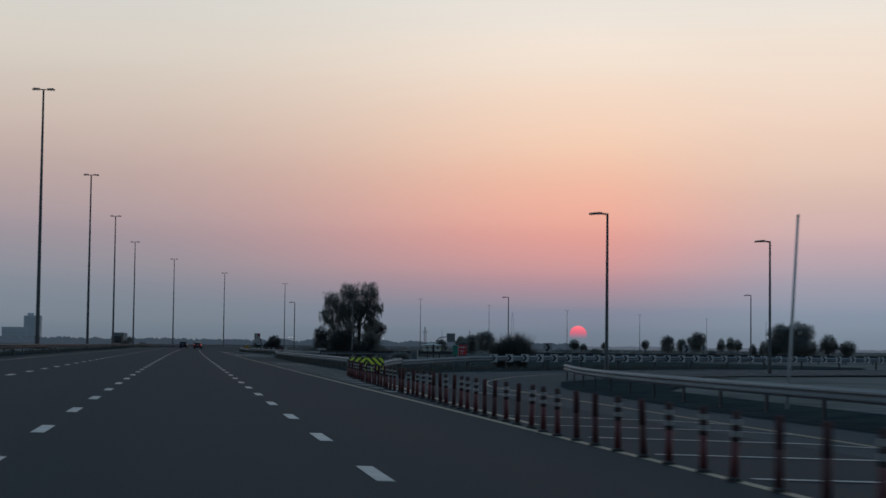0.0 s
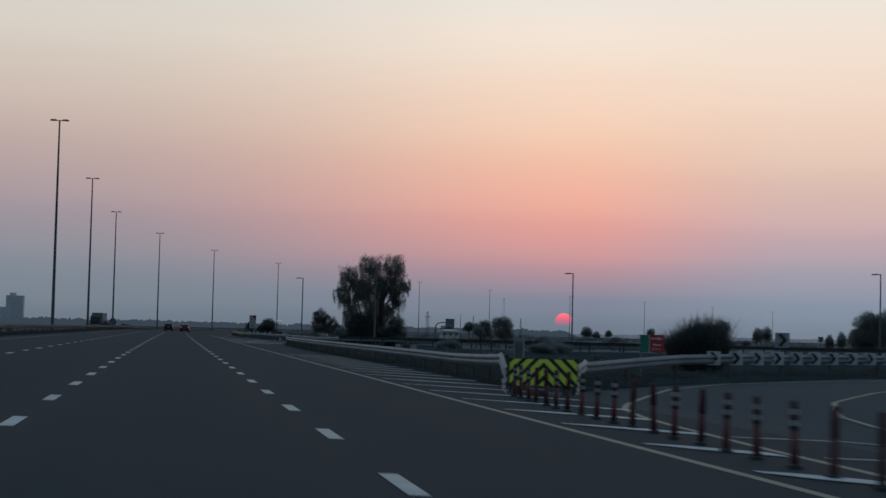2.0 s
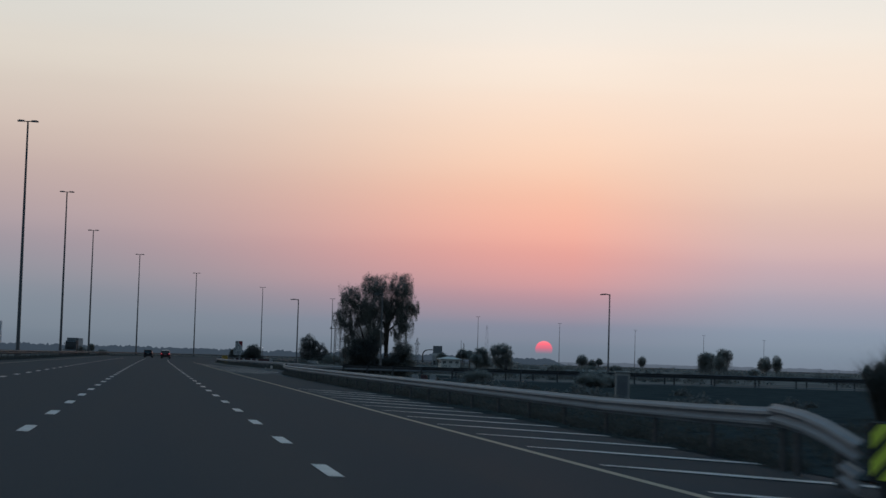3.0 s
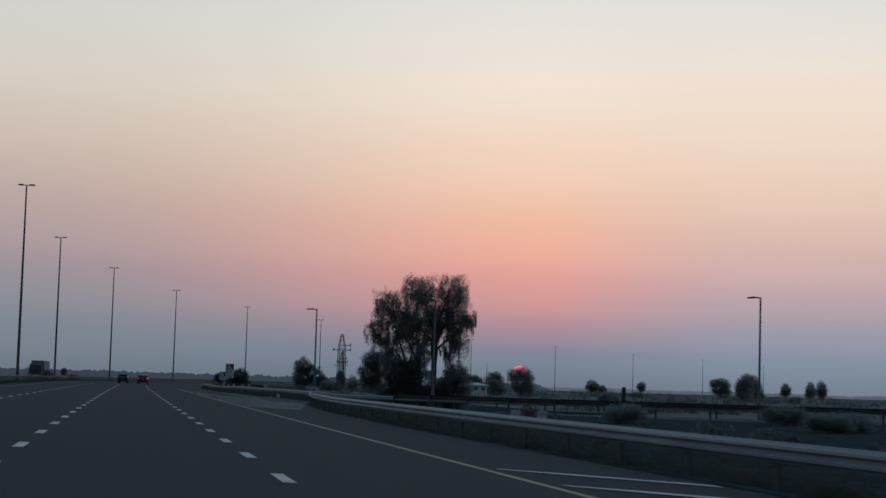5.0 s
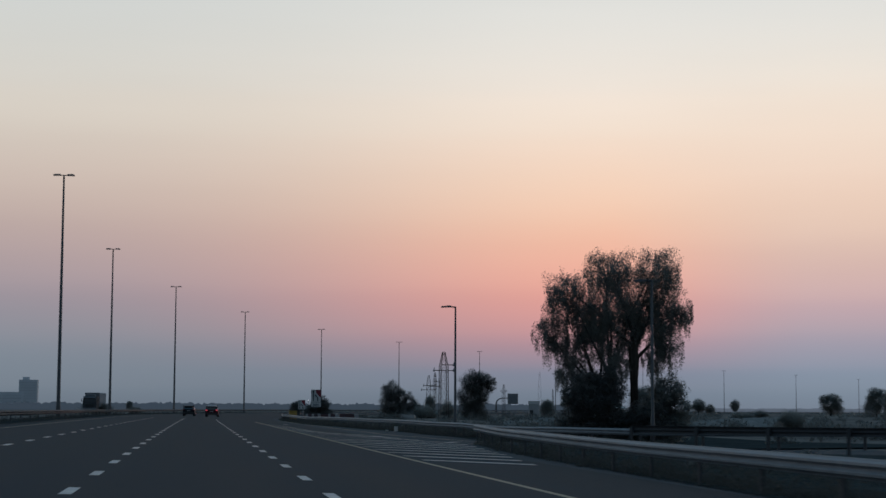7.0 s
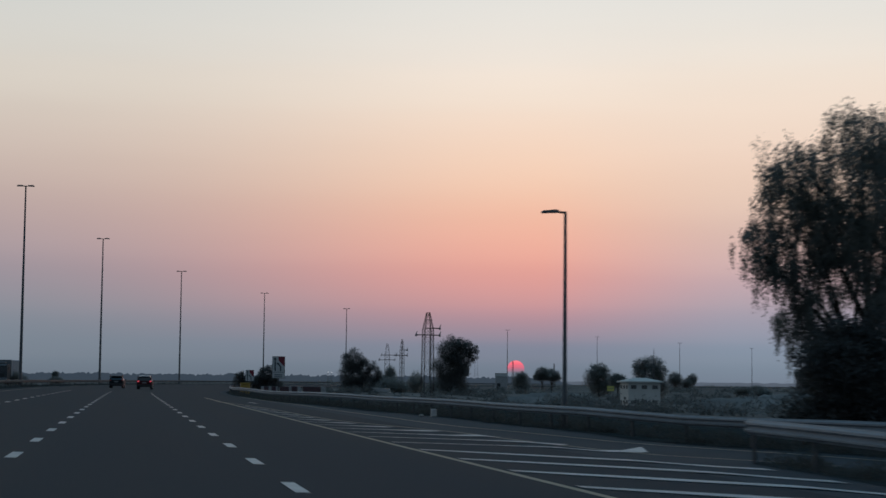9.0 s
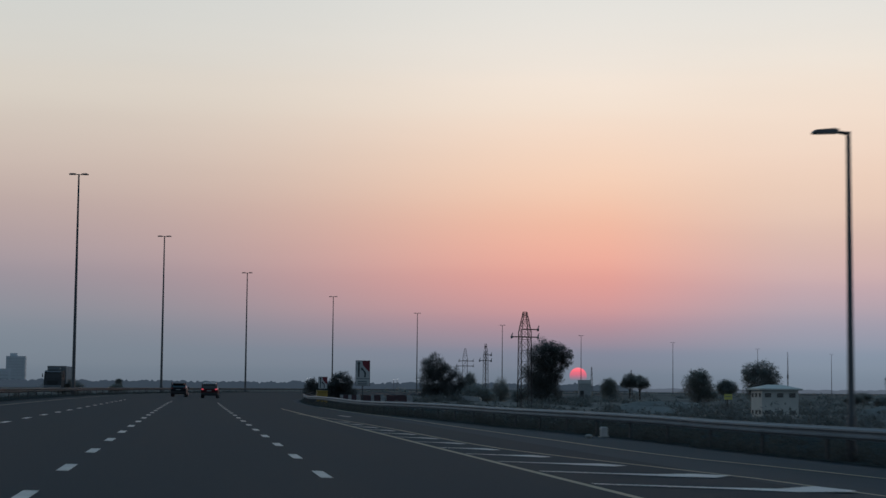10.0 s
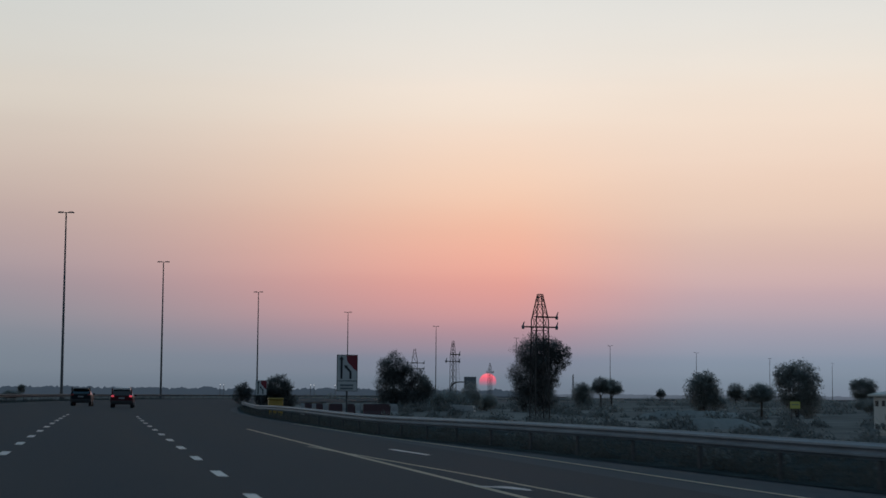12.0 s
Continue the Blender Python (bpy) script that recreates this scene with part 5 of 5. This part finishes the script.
def grass_clump(m, label, h, spread, n, seed):
    """Stiff upright blades of uneven length, thickest in the middle, a few leaning far out."""
    ob = empty("grass_clump", m, label, "grass")
    r = np.random.RandomState(seed)
    verts, faces = [], []
    tufts = [(r.normal() * spread * 0.42, r.normal() * spread * 0.35, r.uniform(0.55, 1.0)) for _ in range(26)]
    for _ in range(n):
        cx, cy, tall = tufts[r.randint(len(tufts))]
        a = r.uniform(0, 2 * np.pi)
        foot = np.array([cx + r.normal() * 0.10, cy + r.normal() * 0.10, 0])
        lean = (0.10 + 0.42 * r.rand() ** 2.5) * h
        up = h * tall * r.uniform(0.55, 1.08) * (1 - 0.22 * min(1.5, math.hypot(cx, cy) / spread))
        tip = foot + np.array([np.cos(a) * lean + cx * 0.25, np.sin(a) * lean + cy * 0.25, up])
        mid = foot * 0.45 + tip * 0.55 + np.array([0, 0, 0.10 * h])
        side = np.array([-np.sin(a), np.cos(a), 0]) * r.uniform(0.006, 0.013)
        b = len(verts)
        verts += [foot - side, foot + side, mid + side, mid - side, tip]
        faces += [(b, b + 1, b + 2, b + 3), (b + 3, b + 2, b + 4)]
    part_ob = new("tuft", mesh_from("tuft", verts, faces, SCRUB))
    part_ob.parent = ob
    return ob


grass_clump(pose(20.9, 106.7, -.12), "tall feathery grass clump behind the bend rail", 2.6, 0.95, 9000, 41)
tree(pose(20.8, 107.0, -.12), "dark bush inside the tall grass", [(0, 0, .8, 1.0, .8), (.5, .2, .5, .7, .5)], 2600, 0.10, 0.1, 43, [((0, 0, .3), 0.05)], LEAF_DARK, "bush")


def clumps(name, spots, per, leaf, seed, material, label, category, high=0.36):
    """Low shrubs, past counting: at each spot (x, y, breadth) a loose heap of small leaves."""
    r = np.random.RandomState(seed)
    p = np.array([(x, y, land(x, y) - 0.03, b) for x, y, b in spots])
    p = np.repeat(p, per, axis=0)
    n, b = len(p), p[:, 3]
    a = r.uniform(0, 2 * np.pi, n)
    out = r.rand(n) ** 0.55
    lump = 1 + 0.25 * np.sin(3 * a + p[:, 0] * 7) + 0.15 * np.sin(7 * a + p[:, 1] * 5)
    tall = high * b * (1 - out ** 2.2) * r.rand(n) ** 0.45 * lump
    c = np.stack([p[:, 0] + np.cos(a) * out * lump * b * 0.5, p[:, 1] + np.sin(a) * out * lump * b * 0.5, p[:, 2] + tall], 1)
    a = r.uniform(0, 2 * np.pi, n)
    size = leaf * b ** 0.5 * r.uniform(0.6, 1.4, n)
    u = np.stack([np.cos(a) * 0.7, np.sin(a) * 0.7, r.uniform(-.1, 1.0, n)], 1) * size[:, None]
    v = np.stack([-np.sin(a), np.cos(a), r.uniform(-.4, .4, n)], 1) * (size * 0.4)[:, None]
    q = np.stack([c - u, c + v, c + u, c - v], 1)
    ob = new(name, mesh_from(name, q.reshape(-1, 3), np.arange(4 * n).reshape(-1, 4).tolist(), material))
    tagged(ob, label, category, kind="stuff")


def strew(seed, zones):
    """Spots over the desert, gathered in drifts, clear of the slip road and the hut."""
    r = np.random.RandomState(seed)
    out = []
    for (x0, x1), (y0, y1), n, small, large in zones:
        while n > 0:
            x, y = r.uniform(x0, x1), r.uniform(y0, y1)
            n -= 0.25
            if 30 < x < 110 and 178 < y < 216 or abs(x - 51) < 5 and 326 < y < 361:
                continue
            drift = noise.noise(Vector((x * 0.045, y * 0.03, 5))) + 0.6 * noise.noise(Vector((x * 0.16, y * 0.11, 8)))
            if drift + r.uniform(-0.45, 0.25) < 0:
                continue
            n -= 0.75
            out.append((x, y, small + (large - small) * r.rand() ** 2.2))
    return out


clumps("scrub", strew(77, [((13, 34), (106, 200), 90, 0.6, 1.6), ((15, 32), (290, 430), 170, 0.7, 2.0), ((28, 75), (235, 440), 300, 1.0, 4.2), ((60, 200), (220, 640), 380, 1.4, 5.5), ((-40, -14), (60, 700), 80, 0.6, 1.6)]),
       300, 0.085, 78, LEAF_DEEP, "low dark dry scrub in drifts on the sand", "scrub")
clumps("far_bushes", [(x, y, 1.3 * b) for x, y, b in strew(91, [((60, 420), (430, 1250), 330, 1.0, 3.0)])], 60, 0.22, 92, LEAF_DARK, "small hazy bushes far over the desert", "bushes")


def beside(line, n, lo, hi, small, large, seed):
    """Spots strewn along a line, lo to hi metres to the right of it."""
    r = np.random.RandomState(seed)
    p = np.array(line, float)
    d = np.concatenate([[0], np.cumsum(np.hypot(*np.diff(p, axis=0).T))])
    out = []
    for q in r.uniform(0, d[-1] - 0.6, n):
        i = int(np.searchsorted(d, q, side="right")) - 1
        w = (p[i + 1] - p[i]) / max(d[i + 1] - d[i], 1e-6)
        x, y = p[i] + w * (q - d[i])
        k = r.uniform(lo, hi)
        out.append((x + w[1] * k, y - w[0] * k, small + (large - small) * r.rand() ** 1.6))
    return out


# weeds crowded under the beams to fill the dark band there
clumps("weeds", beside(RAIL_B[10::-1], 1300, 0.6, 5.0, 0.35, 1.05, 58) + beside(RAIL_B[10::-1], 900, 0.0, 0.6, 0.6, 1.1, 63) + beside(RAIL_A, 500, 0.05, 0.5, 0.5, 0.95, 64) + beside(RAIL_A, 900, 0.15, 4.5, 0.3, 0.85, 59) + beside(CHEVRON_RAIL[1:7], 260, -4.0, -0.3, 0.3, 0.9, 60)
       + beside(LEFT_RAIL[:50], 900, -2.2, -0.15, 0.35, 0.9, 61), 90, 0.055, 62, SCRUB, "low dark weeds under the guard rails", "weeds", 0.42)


# ---------------------------------------------------------------- vehicles
def loft(sections, bm=None):
    """A closed skin over sections (y, list of (x, z) for the right half from bottom to top)."""
    bm = bm or bmesh.new()
    rings = []
    for y, half in sections:
        ring = [bm.verts.new((x, y, z)) for x, z in half] + [bm.verts.new((-x, y, z)) for x, z in reversed(half)]
        rings.append(ring)
    n = len(rings[0])
    for a, b in zip(rings, rings[1:]):
        for i in range(n):
            bm.faces.new((a[i], a[(i + 1) % n], b[(i + 1) % n], b[i]))
    bm.faces.new(rings[0])
    bm.faces.new(rings[-1][::-1])
    return bm


def car(m, paint, roof_paint, lit, label, w=1.86, L=4.6, h=1.66):
    ob = empty("car", m, label, "car")
    hw = w / 2

    def low(k):
        return [(hw * .86 * k, .28), (hw * k, .45), (hw * k, .80), (hw * .95 * k, .98)]
    part("body", loft([(-L / 2, low(.90)), (-L / 2 + .12, low(.98)), (-L / 4, low(1)), (L / 4, low(1)), (L / 2 - .3, low(.95)), (L / 2, low(.82))]), paint, ob, smooth=False)
    gl = [(hw * .92, .97), (hw * .72, h - .14)]
    part("cabin", loft([(-L / 2 + .06, [(hw * .92, .97), (hw * .86, 1.05)]), (-L / 2 + .42, gl), (L * .05, gl), (L * .24, [(hw * .9, .97), (hw * .88, 1.0)])]), CAR_GLASS, ob, "dark tinted windows")
    part("roof", loft([(-L / 2 + .30, [(hw * .76, h - .16), (hw * .70, h - .03)]), (-L / 2 + .5, [(hw * .74, h - .15), (hw * .62, h)]), (L * .02, [(hw * .74, h - .15), (hw * .62, h)]), (L * .09, [(hw * .76, h - .18), (hw * .68, h - .08)])]), roof_paint, ob, "pale roof" if roof_paint is not paint else "")
    for sx in (-1, 1):
        part("tail_lamp", box(.24, .10, .15, sx * hw * .78, -L / 2 + .03, .88, .03), TAIL if lit else TAIL_OFF, ob, "glowing red tail lamp" if lit else "red tail lamp")
        part("pillar", box(.09, .5, .62, sx * hw * .84, -L / 2 + .32, .97, .02), paint, ob)
        mir = part("mirror", box(.16, .12, .14, sx * (hw + .07), L * .14, .96, .03), paint, ob)
        for y in (-L / 2 + .85, L / 2 - .9):
            wheel = part("wheel", tube(bmesh.new(), [(sx * (hw - .24), y, .33), (sx * (hw - .02), y, .33)], [.33, .33], 18), TYRE, ob)
            part("rim", tube(bmesh.new(), [(sx * (hw - .06), y, .33), (sx * (hw + .0), y, .33)], [.21, .19], 12), RIM, wheel)
    part("bumper", box(w * .94, .16, .30, 0, -L / 2 + .0, .30, .05), POST_DARK, ob)
    part("plate_bar", box(.50, .02, .12, 0, -L / 2 - .01, .74), REFLECT, ob, "pale plate bar")
    part("spoiler", box(w * .62, .22, .05, 0, -L / 2 + .36, h - .08, .02), roof_paint, ob)
    return ob


def on_lane(s, off):
    x, y, th = on_road(s, off)
    return Matrix.Translation((x, y, -CROSSFALL * off)) @ Euler((0, 0, -th)).to_matrix().to_4x4()


car(on_lane(400, 0.1), CAR_MAROON, CAR_SILVER, True, "maroon estate car with pale roof and lit tail lamps")
car(on_lane(404, -3.5), CAR_DARK, CAR_DARK, False, "dark compact car driving in the next lane", 1.74, 4.0, 1.52)


def truck(m, paint, label):
    ob = empty("truck", m, label, "truck")
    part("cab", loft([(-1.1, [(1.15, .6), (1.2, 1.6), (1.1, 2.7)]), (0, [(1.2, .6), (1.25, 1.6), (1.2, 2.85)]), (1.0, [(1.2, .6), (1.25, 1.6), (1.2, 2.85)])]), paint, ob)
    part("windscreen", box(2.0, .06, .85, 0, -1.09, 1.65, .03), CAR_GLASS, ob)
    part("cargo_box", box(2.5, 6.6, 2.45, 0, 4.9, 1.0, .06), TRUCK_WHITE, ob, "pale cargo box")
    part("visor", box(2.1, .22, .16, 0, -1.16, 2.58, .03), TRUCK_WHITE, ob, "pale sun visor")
    part("grille", box(1.5, .05, .5, 0, -1.12, .95, .02), DARK_HOLE, ob, "dark grille")
    part("bumper", box(2.3, .25, .4, 0, -1.1, .42, .05), SIGN_GREY, ob)
    part("box_frame", box(2.56, .10, 2.5, 0, 1.62, .98, .03), SIGN_GREY, ob, "grey front frame")
    part("chassis", box(1.0, 9.5, .35, 0, 3.6, .65), POST_DARK, ob)
    part("deflector", box(1.6, .5, .35, 0, .0, 2.85, .06), SIGN_GREY, ob)
    for sx in (-1, 1):
        for y in (0.1, 5.6, 6.9):
            part("wheel", tube(bmesh.new(), [(sx * .85, y, .5), (sx * 1.15, y, .5)], [.5, .5], 16), TYRE, ob)
        part("mirror", box(.12, .1, .5, sx * 1.4, -1.0, 1.9, .02), POST_DARK, ob)
    return ob


truck(pose(-16.9, 450, 0.42, 0, 0, -7), TRUCK_GREY, "grey lorry with a pale box coming the other way")

cabin = empty("site_cabin", pose(86.6, 572.3, land(86.6, 572.3), 0, 0, -12), "small grey site cabin with a pale parapet on the sand", "cabin")
# wall grey lightened, with the haze put into its colour
part("wall", box(2.7, 3.2, 3.6, 0, 0, -0.1, .03), BARRIER_WHITE, cabin, "hazed grey wall")
part("parapet", box(2.86, 3.4, 0.72, 0, 0, 3.502, .03), SIGN_WHITE, cabin, "pale painted parapet")
part("coping", box(2.94, 3.48, 0.08, 0, 0, 4.224, .02), CONCRETE, cabin)
part("door", box(0.8, .05, 2.0, -.6, -1.61, 0, .02), POST_DARK, cabin, "dark steel door")


# ---------------------------------------------------------------- far off
def far_building():
    ob = empty("tower_block", pose(-196, 2291, -0.4), "distant hazy grey tower block with lower wing", "building")
    part("tower", box(22, 18, 36, 0, 0, 0), HAZE_WALL, ob)
    part("wing", box(34, 20, 21, -22, 0, 0), HAZE_WALL, ob)
    part("penthouse", box(8, 8, 3.5, -3, 0, 36), HAZE_WALL, ob)
    for r in range(10):
        part("window_band", box(19, 0.3, 1.2, 0, -9.1, 2.5 + 3.3 * r), FAR_BAND, ob, "grey window band")
    for r in range(5):
        part("window_band", box(30, 0.3, 1.2, -23, -10.1, 2.5 + 3.4 * r), FAR_BAND, ob, "grey window band")


far_building()


def far_band(name, az0, az1, dist, lo, hi, seed, material, label, rough):
    """A far line of low wood or dune, too distant to shift."""
    verts, faces = [], []
    n = 500
    for k in range(n + 1):
        a = radians(az0 + (az1 - az0) * k / n)
        u = k * rough
        h = lo + (hi - lo) * (0.5 + 0.5 * noise.noise(Vector((u * 0.09, seed, 0)))) + (hi - lo) * (0.45 * noise.noise(Vector((u * 0.6, seed, 5))) + 0.25 * noise.noise(Vector((u * 1.7, seed, 9))))
        edge = min(1.0, k / 12, (n - k) / 12)
        h = max(0.4, h * edge)
        x, y = math.sin(a) * dist, 120 + math.cos(a) * dist
        verts += [(x, y, -1.0), (x, y, h), (x * 1.02, y + 0.02 * dist * math.cos(a), -1.0)]
    for k in range(n):
        b = 3 * k
        faces += [(b, b + 3, b + 4, b + 1), (b + 1, b + 4, b + 5, b + 2)]
    tagged(new(name, mesh_from(name, verts, faces, material)), label, "backdrop", kind="structure")


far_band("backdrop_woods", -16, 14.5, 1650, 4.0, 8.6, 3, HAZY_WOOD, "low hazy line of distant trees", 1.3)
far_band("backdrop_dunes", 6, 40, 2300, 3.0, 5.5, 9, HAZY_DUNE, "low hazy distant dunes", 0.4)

lamp = empty("distant_lamp", pose(86.3, 1400, 7.5), "small white light far off in the haze", "lamp", "distant lights")
part("bulb", tube(bmesh.new(), [(0, -.2, 0), (0, .2, 0)], [.24, .24], 10), FAR_LAMP, lamp)
part("stand", tube(bmesh.new(), [(0, .3, -8), (0, .3, .4)], [.2, .15], 6), POLE, lamp)
for x, y, z in [(88.7, 1400, 7.5), (147.2, 1400, 7.6), (149.6, 1400, 7.6), (163.9, 1400, 7.7)]:
    copy_thing(lamp, pose(x, y, z))
